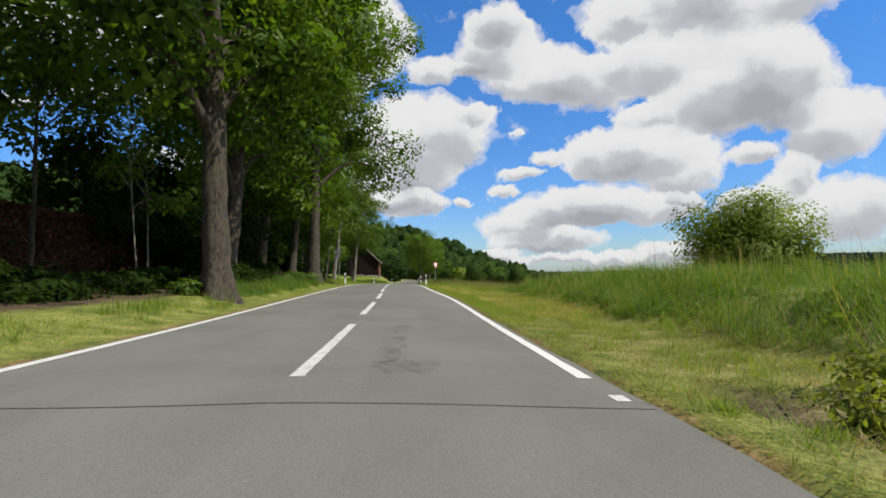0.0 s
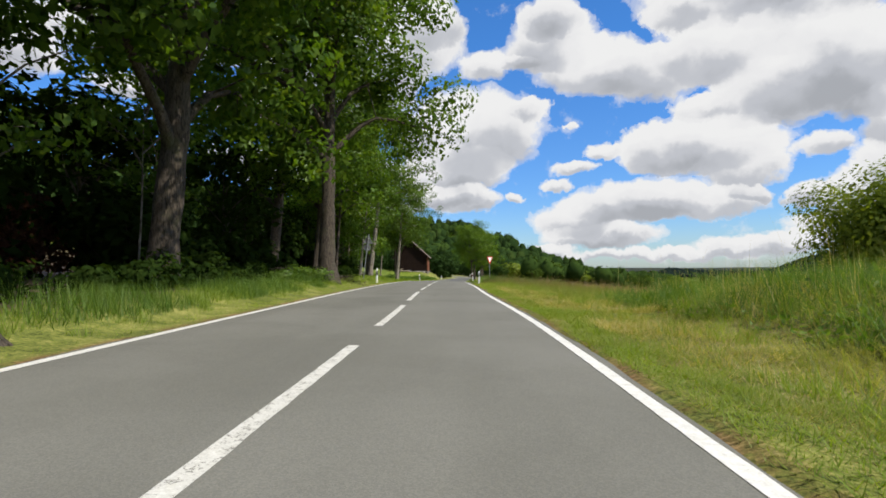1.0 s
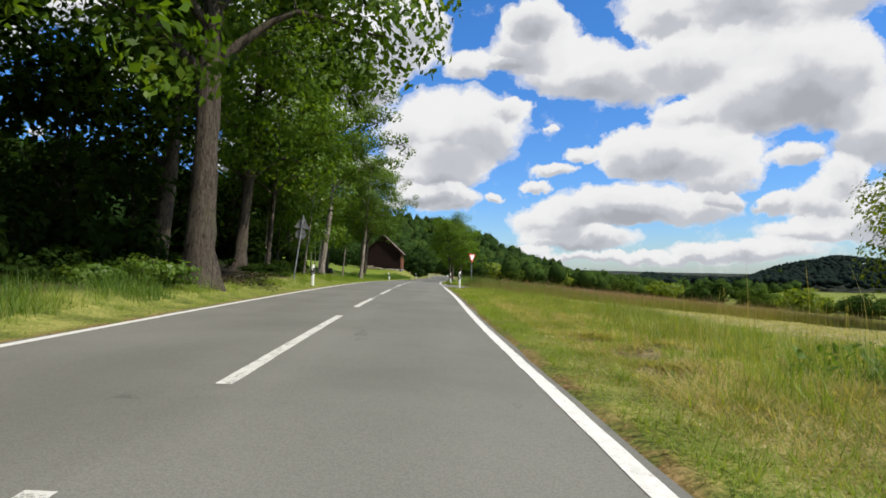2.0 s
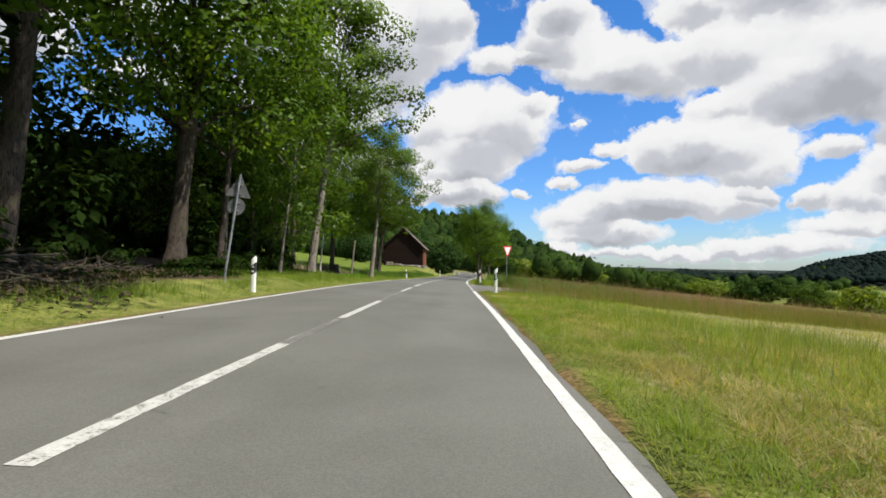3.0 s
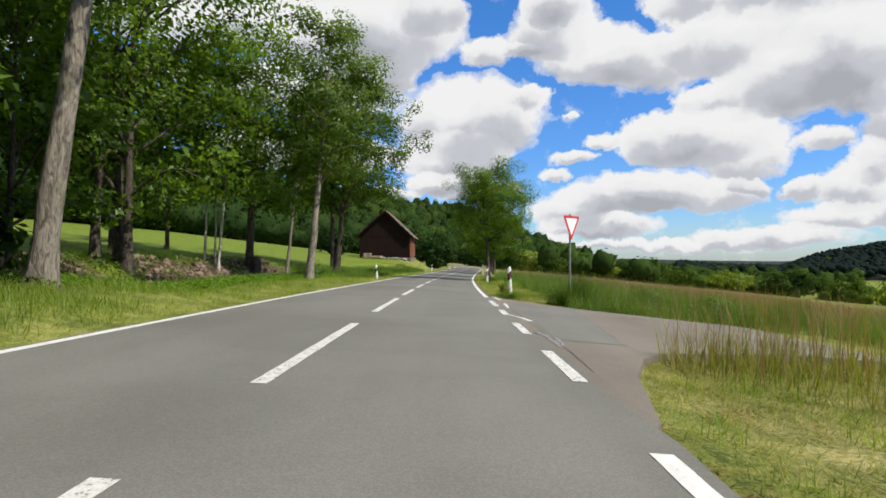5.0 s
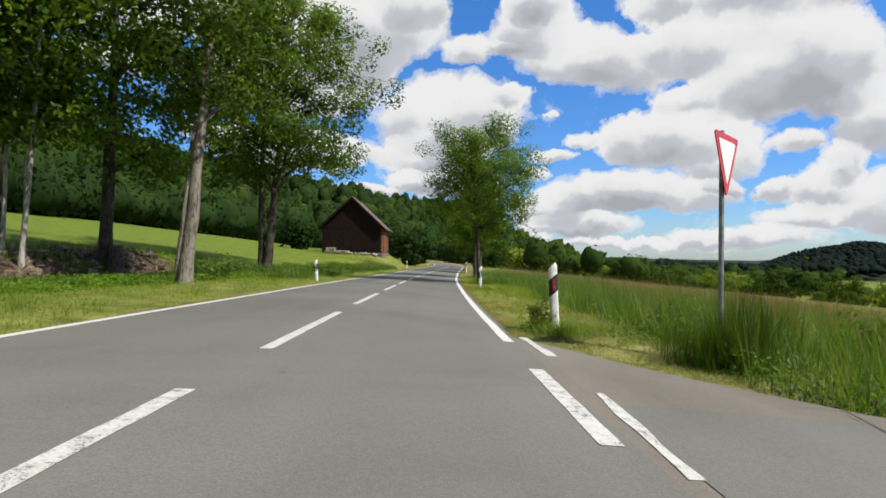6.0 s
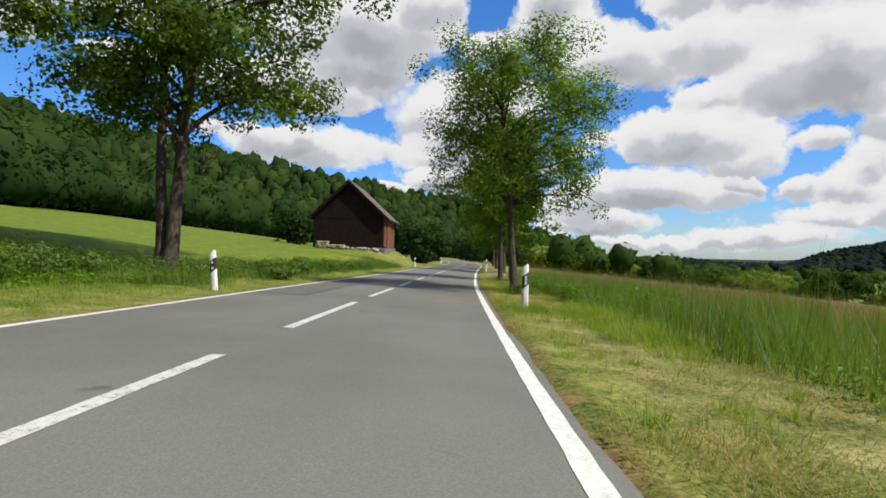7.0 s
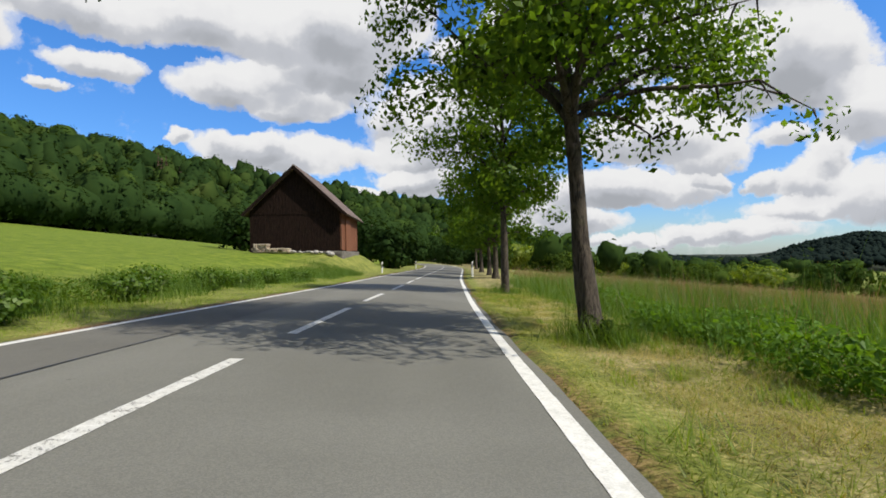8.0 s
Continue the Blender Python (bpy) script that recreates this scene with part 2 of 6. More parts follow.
def ground_material():
    """Turf, hay stubble, meadow and woodland floor, by the zone weights on the sheet."""
    m, t, out = material("turf")
    c = coords(t)
    zone = t.nodes.new("ShaderNodeVertexColor")
    zone.layer_name = "zone"
    z = t.nodes.new("ShaderNodeSeparateColor")
    t.links.new(zone.outputs[0], z.inputs[0])
    big, mid, small = noise_tex(t, c, 0.25, 5, 0.6), noise_tex(t, c, 1.7, 6, 0.65), noise_tex(t, c, 22, 4, 0.7)
    f = calc(t, "ADD", calc(t, "MULTIPLY", mid.outputs["Fac"], 0.5), calc(t, "MULTIPLY", small.outputs["Fac"], 0.5))
    turf = ramp(t, f, [(0.40, (0.062, 0.080, 0.016)), (0.5, (0.150, 0.172, 0.034)), (0.60, (0.275, 0.262, 0.075))])
    fresh = t.nodes.new("ShaderNodeAttribute")
    fresh.attribute_name = "meadow"
    lush = ramp(t, f, [(0.40, (0.056, 0.085, 0.009)), (0.5, (0.108, 0.155, 0.013)), (0.60, (0.185, 0.215, 0.030))])
    turf = mix(t, fresh.outputs["Fac"], turf, lush)
    hay = ramp(t, f, [(0.40, (0.095, 0.088, 0.030)), (0.5, (0.22, 0.19, 0.075)), (0.60, (0.40, 0.33, 0.17))])
    red = ramp(t, f, [(0.40, (0.080, 0.095, 0.024)), (0.5, (0.15, 0.125, 0.050)), (0.60, (0.25, 0.165, 0.10))])
    soil = ramp(t, f, [(0.40, (0.022, 0.015, 0.010)), (0.5, (0.065, 0.045, 0.029)), (0.60, (0.15, 0.105, 0.068))])
    dry = calc(t, "MULTIPLY", z.outputs[0], ramp(t, calc(t, "ADD", calc(t, "MULTIPLY", big.outputs["Fac"], 0.6), calc(t, "MULTIPLY", mid.outputs["Fac"], 0.4)), [(0.30, (0.25, 0.25, 0.25)), (0.48, (1, 1, 1))]))
    col = mix(t, dry, turf, hay)
    col = mix(t, z.outputs[1], col, red)
    col = mix(t, z.outputs[2], col, soil)
    # near-black green ground beyond the forest edge, as dark as the trees
    forest_floor = t.nodes.new("ShaderNodeAttribute")
    forest_floor.attribute_name = "forest_floor"
    col = mix(t, forest_floor.outputs["Fac"], col, ramp(t, f, [(0.4, (0.012, 0.017, 0.009)), (0.6, (0.030, 0.036, 0.020))]))
    grit = ramp(t, f, [(0.40, (0.045, 0.020, 0.012)), (0.5, (0.12, 0.052, 0.030)), (0.60, (0.24, 0.125, 0.075))])
    col = mix(t, calc(t, "MULTIPLY", zone.outputs[1], ramp(t, mid.outputs["Fac"], [(0.40, (0.15, 0.15, 0.15)), (0.54, (1, 1, 1))])), col, grit)
    principled(t, out, col, 0.95, f, 0.7, 0.05, spec=0.15)
    return m


ASPHALT = asphalt_material("asphalt", (0.136, 0.134, 0.118), (0.166, 0.164, 0.146))
ASPHALT_NEW = asphalt_material("newer_asphalt", (0.112, 0.108, 0.096), (0.138, 0.134, 0.120))
ASPHALT_LANE = asphalt_material("lane_asphalt", (0.150, 0.132, 0.110), (0.198, 0.176, 0.149))
PAINT, PAINT_WORN, PAINT_GHOST = paint_material("road_paint", 0.37), paint_material("worn_paint", 0.455), paint_material("ghost_paint", 0.60)
TURF = ground_material()
def stain_material():
    """Thin broken dirt on the asphalt that lets it show through."""
    m, t, out = material("road_dirt")
    c = coords(t)
    n = noise_tex(t, c, 5, 6, 0.75)
    d, tr, mx = t.nodes.new("ShaderNodeBsdfDiffuse"), t.nodes.new("ShaderNodeBsdfTransparent"), t.nodes.new("ShaderNodeMixShader")
    d.inputs[0].default_value = (0.075, 0.072, 0.066, 1)
    t.links.new(ramp(t, n.outputs["Fac"], [(0.40, (0, 0, 0)), (0.75, (0.42, 0.42, 0.42))]), mx.inputs[0])
    t.links.new(tr.outputs[0], mx.inputs[1])
    t.links.new(d.outputs[0], mx.inputs[2])
    t.links.new(mx.outputs[0], out.inputs[0])
    return m


STAIN = stain_material()
CRACK = plain("worn_crack", (0.045, 0.042, 0.038), (0.085, 0.08, 0.072), 9, 0.9)
TAR = plain("tar_seam", (0.012, 0.012, 0.012), (0.03, 0.03, 0.03), 8, 0.6)
LEAF = leaf_material("leaf_green", (0.026, 0.064, 0.008), (0.082, 0.152, 0.014), (0.165, 0.225, 0.026), 0.42, 0.015, 0.5)
LEAF_LIGHT = leaf_material("leaf_fresh", (0.034, 0.076, 0.010), (0.082, 0.145, 0.017), (0.165, 0.220, 0.034), 0.38, 0.015, 0.5)
LEAF_FRESH = leaf_material("young_weed_leaf", (0.060, 0.130, 0.012), (0.115, 0.215, 0.020), (0.19, 0.29, 0.04), 0.45, 0.01, 0.5)
NETTLE = leaf_material("nettle_leaf", (0.040, 0.098, 0.012), (0.085, 0.170, 0.018), (0.145, 0.235, 0.030), 0.42, 0.01, 0.4)
LEAF_YOUNG = leaf_material("maple_leaf", (0.040, 0.092, 0.010), (0.098, 0.176, 0.017), (0.185, 0.250, 0.032), 0.45, 0.012, 0.5)
# shaded copy of the green leaf: the wood's shade is in this colour
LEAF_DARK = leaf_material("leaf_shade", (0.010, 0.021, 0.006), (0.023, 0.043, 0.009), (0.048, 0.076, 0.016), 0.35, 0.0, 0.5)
LEAF_RED = leaf_material("leaf_copper", (0.022, 0.010, 0.007), (0.095, 0.040, 0.026), (0.20, 0.10, 0.065), 0.25)
FOREST = leaf_material("forest_leaf", (0.012, 0.027, 0.009), (0.029, 0.054, 0.015), (0.062, 0.092, 0.022), 0.2, 0.0, 0.16, 0.12)
FOREST_LIGHT = leaf_material("forest_leaf_light", (0.018, 0.036, 0.010), (0.042, 0.073, 0.016), (0.080, 0.112, 0.025), 0.2, 0.0, 0.16, 0.12)
BUSH_LEAF = leaf_material("hawthorn_leaf", (0.065, 0.105, 0.010), (0.140, 0.190, 0.018), (0.240, 0.270, 0.040), 0.42, 0.012, 0.3)
HEDGE_LEAF = leaf_material("hedge_leaf", (0.034, 0.062, 0.012), (0.070, 0.108, 0.020), (0.11, 0.15, 0.032), 0.3, 0.0, 0.25, 0.15)
CONIFER = leaf_material("conifer_needle", (0.022, 0.040, 0.010), (0.036, 0.058, 0.014), (0.06, 0.075, 0.02), 0.1, 0.0, 0.12, 0.15)
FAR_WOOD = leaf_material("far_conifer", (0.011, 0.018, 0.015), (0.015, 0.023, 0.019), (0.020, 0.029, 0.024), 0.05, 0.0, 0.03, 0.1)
GRASS = leaf_material("grass_blade", (0.090, 0.128, 0.022), (0.170, 0.205, 0.038), (0.32, 0.295, 0.100), 0.4, 0.012, 0.7)
GRASS_FRESH = leaf_material("fresh_blade", (0.095, 0.155, 0.018), (0.165, 0.235, 0.030), (0.27, 0.31, 0.060), 0.45, 0.012, 0.7)
GRASS_DRY = leaf_material("dry_blade", (0.20, 0.19, 0.060), (0.36, 0.31, 0.135), (0.50, 0.43, 0.25), 0.45, 0.012, 0.8)
MEADOW_PALE = leaf_material("seeding_grass", (0.090, 0.120, 0.020), (0.165, 0.175, 0.050), (0.27, 0.24, 0.115), 0.45, 0.0, 0.35)
HAY = leaf_material("mown_hay", (0.17, 0.19, 0.045), (0.29, 0.29, 0.085), (0.44, 0.40, 0.18), 0.4, 0.0, 0.3)
DEAD_NEEDLE = leaf_material("dead_needle", (0.045, 0.036, 0.024), (0.075, 0.058, 0.038), (0.11, 0.085, 0.055), 0.1, 0.0, 0.2)
GRASS_BROWN = leaf_material("withered_blade", (0.13, 0.105, 0.040), (0.26, 0.21, 0.095), (0.42, 0.345, 0.185), 0.35, 0.01, 0.9)
GRASS_TALL = leaf_material("tall_blade", (0.038, 0.085, 0.014), (0.092, 0.162, 0.024), (0.170, 0.220, 0.048), 0.4, 0.012, 0.6)
SEED = leaf_material("seed_head", (0.16, 0.11, 0.06), (0.25, 0.155, 0.10), (0.34, 0.23, 0.15), 0.3)
BARK = bark_material("rough_bark", (0.019, 0.015, 0.011), (0.092, 0.074, 0.058))
BARK_BIRCH = bark_material("birch_bark", (0.16, 0.14, 0.115), (0.46, 0.43, 0.38), 0.7, 0.2)
BARK_PALE = bark_material("pale_bark", (0.075, 0.062, 0.048), (0.28, 0.245, 0.20), 0.7)
BARK_DARK = bark_material("dark_bark", (0.024, 0.019, 0.015), (0.095, 0.076, 0.060))
WHITE = plain("white_plastic", (0.62, 0.62, 0.60), (0.82, 0.82, 0.80), 3, 0.45, 0.05)
BLACK = plain("black_plastic", (0.010, 0.010, 0.011), (0.03, 0.03, 0.032), 5, 0.5, 0.05)
REFLECT_RED = plain("red_reflector", (0.22, 0.02, 0.02), (0.36, 0.04, 0.03), 20, 0.25, 0.05)
REFLECT_WHITE = plain("white_reflector", (0.42, 0.43, 0.44), (0.6, 0.61, 0.62), 20, 0.2, 0.05)
SIGN_RED = plain("sign_red", (0.42, 0.015, 0.02), (0.55, 0.03, 0.03), 4, 0.4, 0.02)
SIGN_WHITE = plain("sign_white", (0.70, 0.70, 0.68), (0.82, 0.82, 0.80), 4, 0.4, 0.02)
STEEL = plain("galvanised_steel", (0.22, 0.23, 0.24), (0.40, 0.41, 0.42), 5, 0.45, 0.1, 0.7)
ALU_BACK = plain("dull_sign_back", (0.10, 0.105, 0.11), (0.19, 0.195, 0.20), 3, 0.55, 0.05, 0.3)
STONE = plain("field_stone", (0.15, 0.135, 0.12), (0.36, 0.335, 0.30), 2.5, 0.9, 0.6)


# ---- mesh helpers ----
def link_mesh(name, verts, quads, mat, parent=None, label="", smooth=False, tris=None, normals=None):
    """A mesh object from arrays of corners, four-cornered and three-cornered faces."""
    me = bpy.data.meshes.new(name)
    verts = np.asarray(verts, np.float32)
    quads = np.asarray(quads if quads is not None else np.zeros((0, 4)), np.int32).reshape(-1, 4)
    tris = np.asarray(tris if tris is not None else np.zeros((0, 3)), np.int32).reshape(-1, 3)
    me.vertices.add(len(verts))
    me.vertices.foreach_set("co", verts.ravel())
    me.loops.add(quads.size + tris.size)
    me.loops.foreach_set("vertex_index", np.concatenate([quads.ravel(), tris.ravel()]))
    me.polygons.add(len(quads) + len(tris))
    starts = np.concatenate([np.arange(len(quads)) * 4, quads.size + np.arange(len(tris)) * 3]).astype(np.int32)
    me.polygons.foreach_set("loop_start", starts)
    me.polygons.foreach_set("use_smooth", np.full(len(starts), bool(smooth)))
    me.update(calc_edges=True)
    if normals is not None:
        me.polygons.foreach_set("use_smooth", np.ones(len(starts), bool))
        me.normals_split_custom_set_from_vertices(normals.tolist())
    me.materials.append(mat)
    ob = new(name, me)
    if parent is not None:
        ob.parent = parent
    if label:
        tagged(ob, label)
    return ob


def part(name, bm, mat, parent, label="", smooth=False):
    """Links a bmesh as one mesh object under a thing or a part."""
    me = bpy.data.meshes.new(name)
    bmesh.ops.recalc_face_normals(bm, faces=bm.faces)
    if smooth:
        for f in bm.faces:
            f.smooth = True
    bm.to_mesh(me)
    bm.free()
    me.materials.append(mat)
    ob = new(name, me)
    ob.parent = parent
    if label:
        tagged(ob, label)
    return ob


def box(size, at=(0, 0, 0), bevel=0.0, turn=None):
    bm = bmesh.new()
    bmesh.ops.create_cube(bm, size=1, matrix=Matrix.Diagonal((*size, 1)))
    if bevel:
        bmesh.ops.bevel(bm, geom=bm.edges[:], offset=bevel, segments=2, affect="EDGES", profile=0.5)
    bmesh.ops.transform(bm, matrix=Matrix.Translation(at) @ (turn or Matrix()), verts=bm.verts)
    return bm


def rod(radius, a, b, sides=12, radius_top=None):
    bm = bmesh.new()
    a, b = Vector(a), Vector(b)
    m = Matrix.Translation((a + b) / 2) @ (b - a).to_track_quat("Z", "Y").to_matrix().to_4x4()
    bmesh.ops.create_cone(bm, cap_ends=True, segments=sides, radius1=radius, radius2=radius if radius_top is None else radius_top,
                          depth=(b - a).length, matrix=m)
    return bm


def plate(outline, thick):
    """A flat plate in the xz plane with this outline, centred on y = 0."""
    bm = bmesh.new()
    low = [bm.verts.new((x, -thick / 2, z)) for x, z in outline]
    face = bm.faces.new(low)
    out = bmesh.ops.extrude_face_region(bm, geom=[face])
    bmesh.ops.translate(bm, vec=(0, thick, 0), verts=[v for v in out["geom"] if isinstance(v, bmesh.types.BMVert)])
    return bm


# ---- lie of the land ----
KNOT_Y = np.arange(-10, 211, 10.0)
KNOT_X = np.array([-0.01, 0, 0.03, 0, -0.25, -0.36, -0.51, -0.58, -0.60, -0.46, -0.20, 0.25, 0.75, 1.40, 2.10, 2.8, 3.3, 3.4, 2.9, 1.6, -0.8, -4.2, -8.7])
KNOT_Z = np.array([-0.03, 0, -0.02, 0.03, 0.02, -0.02, -0.13, -0.29, -0.50, -0.70, -0.90, -1.08, -1.21, -1.32, -1.43, -1.53, -1.60, -1.63, -1.63, -1.6, -1.55, -1.5, -1.45])
LINE_L, LINE_R = -2.45, 2.368
EDGE_L, EDGE_R = -2.56, 2.50


def spline(knots, y):
    u = np.clip((np.asarray(y, float) - KNOT_Y[0]) / 10, 0, len(knots) - 1.001)
    i = u.astype(int)
    f = u - i
    k = lambda j: knots[np.clip(j, 0, len(knots) - 1)]
    a, b, c, d = k(i - 1), k(i), k(i + 1), k(i + 2)
    return b + 0.5 * f * ((c - a) + f * ((2 * a - 5 * b + 4 * c - d) + f * (3 * (b - c) + d - a)))


road_x = lambda y: spline(KNOT_X, y)
road_z = lambda y: spline(KNOT_Z, y)


def step(a, b, v):
    s = np.clip((v - a) / (b - a), 0, 1)
    return s * s * (3 - 2 * s)


def lumps(x, y, scale, seed):
    """Cheap smooth unevenness, about -1 to 1."""
    rs = np.random.RandomState(seed)
    out = 0
    for k in range(5):
        a, p, s = rs.uniform(0, 6.28), rs.uniform(0, 6.28), scale * rs.uniform(0.7, 1.6)
        out = out + np.sin((x * np.cos(a) + y * np.sin(a)) / s * 2.2 + p)
    return out / 5


RIDGE_AZ = np.array([-180, -120, -60, -37, -27, -20, -6.6, 0.5, 6.3, 10.4, 17, 22.5, 30.5, 34.0, 38, 41, 60, 120, 180])
RIDGE_EL = np.array([4, 6, 10.5, 10.6, 9.6, 8.9, 6.7, 5.7, 3.9, 1.7, 0.9, 0.3, -0.2, 1.1, 2.0, 1.5, 1.0, 2, 4])
EDGE_AZ = np.array([-180, -90, -60, -37, -20, -10, 0, 10, 20, 30, 45, 90, 180])
EDGE_RAD = np.array([70, 60, 72, 105, 160, 190, 225, 260, 300, 380, 420, 300, 200])
FAR_RAD = np.array([260, 230, 250, 300, 340, 380, 420, 430, 500, 800, 850, 600, 400])
TREE_H = 15.5


# bare soil in the verge: place, half width, half length
BARE = [(3.55, 5.8, 0.42, 0.75), (4.1, 4.9, 0.7, 0.9), (3.62, 28.6, 0.40, 0.45), (3.78, 27.3, 0.32, 0.40), (3.62, 26.1, 0.35, 0.40), (4.25, 28.1, 0.30, 0.40)]


def polar(x, y):
    return np.hypot(x - 1, y - 50), np.degrees(np.arctan2(x - 1, y - 50))


def land(x, y):
    """Height of the ground."""
    x, y = np.asarray(x, float), np.asarray(y, float)
    d = x - road_x(y)
    z0 = road_z(y)
    # woodland side, with a bank that grows along the way
    l = np.maximum(-d + EDGE_L, 0)
    wood = step(62, 50, y)
    open_side = step(57, 63, y)
    left = 0.28 * step(0.3, 1.9, l) + 0.115 * np.maximum(l - 1.5, 0) * (1 - 0.55 * wood * step(40, 20, l)) 
    # beyond the wood: a level verge, then a low bank up to the meadow
    sharp = step(84, 78, y)
    rise = 0.70 * (sharp * step(5.6, 7.8, l) + (1 - sharp) * step(2.0, 8.5, l))
    left = left * (1 - open_side) + (0.10 * step(0.3, 1.9, l) + rise + 0.115 * np.maximum(l - 6.0, 0)) * open_side
    left = left + 0.05 * lumps(x, y, 1.2, 3) * step(0.4, 1.2, l) + 0.25 * lumps(x, y, 14, 5) * step(5, 14, l)
    # valley side
    r = np.maximum(d - EDGE_R, 0)
    early = step(30, 20, y)
    side = step(50, 53, y) * step(66.5, 64.5, y) * step(7.5, 5.5, r)
    right = -0.05 * step(0.1, 1.0, r) - 0.10 * step(1.4, 3.6, r) * (1 - early) * (1 - 0.6 * side) - 0.092 * np.maximum(r - 2.2, 0) * (1 - early * step(14, 4, r))
    right = right + early * 0.60 * step(2.2, 4.6, r) * step(22, 6, r)
    right = right + (0.05 * lumps(x, y, 1.1, 7) * step(0.4, 1.2, r) + 0.10 * lumps(x, y, 5, 9) * step(2, 6, r)) * (1 - side * step(14, 10, r))
    right = right + 0.055 * lumps(x, y, 0.55, 17) * step(0.9, 1.8, r) * step(7, 4, r) * step(50, 44, y)
    for sx, sy, sw, sl in BARE:
        right = right - 0.10 * step(1.3, 0.4, np.hypot((x - sx) / sw, (y - sy) / sl))
    right = np.maximum(right, -11 + 0.4 * lumps(x, y, 40, 4))
    right = right * (1 - side) + (-0.09 - 0.07 * r) * side
    bank = np.where(d < 0, -0.0246, -0.0592) * np.clip(d, EDGE_L, EDGE_R)
    near = z0 + bank + left + right
    yard = step(10, 5, np.abs(x + 8)) * step(11, 5, np.abs(y - 122)) * step(1.5, 4.5, l)
    near = near * (1 - yard) + np.maximum(near, 0.36 + 0.03 * (-8 - x)) * yard
    # the wooded hills round about
    rad, az = polar(x, y)
    e, f = np.interp(az, EDGE_AZ, EDGE_RAD), np.interp(az, EDGE_AZ, FAR_RAD)
    top = f * np.tan(np.radians(np.interp(az, RIDGE_AZ, RIDGE_EL))) - TREE_H + 0.4
    s = step(e, f, rad)
    near = np.minimum(near, 9 + 0.02 * rad)
    z = near * (1 - s) + (top + 2.5 * lumps(x, y, 60, 11) * step(250, 400, rad)) * s
    # the bed under the asphalt
    bed = step(-0.06, 0.10, np.maximum(EDGE_L - d, d - EDGE_R))
    return z - 0.06 * (1 - bed) * (rad < 400)


# ---- ground ----
def ground():
    ys = np.unique(np.round(np.concatenate([np.arange(-12, 2, 0.6), np.arange(2, 34, 0.3), np.arange(34, 100, 0.6), np.arange(100, 220, 2.5), np.linspace(220, 700, 40), np.linspace(720, 2400, 14), -np.geomspace(13, 1500, 40)]), 2))
    dn = np.concatenate([np.linspace(2.3, 7.5, 34), np.linspace(7.8, 30, 28), np.linspace(32, 160, 26), np.linspace(168, 700, 28), np.geomspace(740, 2400, 12)])
    ds = np.concatenate([-dn[::-1], np.linspace(-2.1, 2.1, 7), dn])
    D, Y = np.meshgrid(ds, ys)
    X = D + road_x(Y)
    Z = land(X, Y)
    n, m = D.shape
    i = (np.arange(n - 1)[:, None] * m + np.arange(m - 1)[None]).ravel()
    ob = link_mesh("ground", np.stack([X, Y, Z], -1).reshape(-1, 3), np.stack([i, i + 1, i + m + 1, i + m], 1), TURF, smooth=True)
    rad, az = polar(X, Y)
    e = np.interp(az, EDGE_AZ, EDGE_RAD)
    right, left = D - EDGE_R, EDGE_L - D
    true_right, true_y = right, Y
    right, Y = right + 3.5 * lumps(X, Y, 7, 51) * step(4, 9, right), Y + 3.0 * lumps(X, Y, 6, 52) * step(4, 9, right)
    dry = np.where(D > 0, (0.5 + 0.45 * np.maximum(step(79.5, 82, Y), step(20, 26, Y) * step(52, 48, Y))) * step(0.3, 0.9, right) * step(5, 2.6, right) + step(6, 9, right) * step(34, 28, right) * step(24, 30, Y) * step(56, 50, Y), 0.08 * step(1.8, 0.3, left))
    red = np.where(D > 0, 0.9 * step(4, 20, right) * step(62, 48, right) * step(60, 70, Y), 0)
    right, Y = true_right, true_y
    soil = np.where(D < 0, step(2.3, 3.2, left + 0.3 * lumps(X, Y, 1.5, 43) + 0.8 * step(48, 45, Y) + 0.2 * step(31.5, 33.5, Y) * step(43, 40, Y)) * step(62, 57, Y) * step(45, 25, left) + step(60, 63, Y) * step(83, 79, Y) * step(5.1, 5.7, left) * step(8.8, 7.8, left) * step(-0.7, -0.3, lumps(X, Y, 1.3, 41)), 0)
    for sx, sy, sw, sl in BARE:
        soil = np.maximum(soil, 0.95 * step(1.3, 0.5, np.hypot((X - sx) / sw, (Y - sy) / sl)))
    soil = np.maximum(soil, 0.8 * (D < 0) * step(0.55, 0.2, left) * step(80, 84, Y) * (lumps(X, Y, 0.9, 21) > -0.1))
    soil = np.maximum(soil, 0.6 * (D > 0) * step(0.2, 0.6, right) * step(2.4, 1.6, right) * step(63.5, 65, Y) * step(70.5, 68.5, Y) * step(-0.3, 0.3, lumps(X, Y, 0.8, 44)))
    floor = ob.data.attributes.new("forest_floor", "FLOAT", "POINT")
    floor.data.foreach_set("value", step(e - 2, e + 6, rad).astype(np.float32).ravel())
    grit = np.maximum(step(0.22, 0.02, right + 0.06 * lumps(X, Y, 0.5, 22)) * (D > 0), step(0.25, 0.05, left) * (D < 0)) * 0.9
    fresh = ob.data.attributes.new("meadow", "FLOAT", "POINT")
    fresh.data.foreach_set("value", np.where(D < 0, step(3.5, 7.0, left), 0.5 * step(9, 14, right)).astype(np.float32).ravel())
    layer = ob.data.color_attributes.new("zone", "FLOAT_COLOR", "POINT")
    layer.data.foreach_set("color", np.stack([dry, red * (soil < 0.5), soil, grit], -1).astype(np.float32).ravel())
    return tagged(ob, "rolling grassland with mown verges, meadow and woodland floor", "ground", kind="structure")


ground()


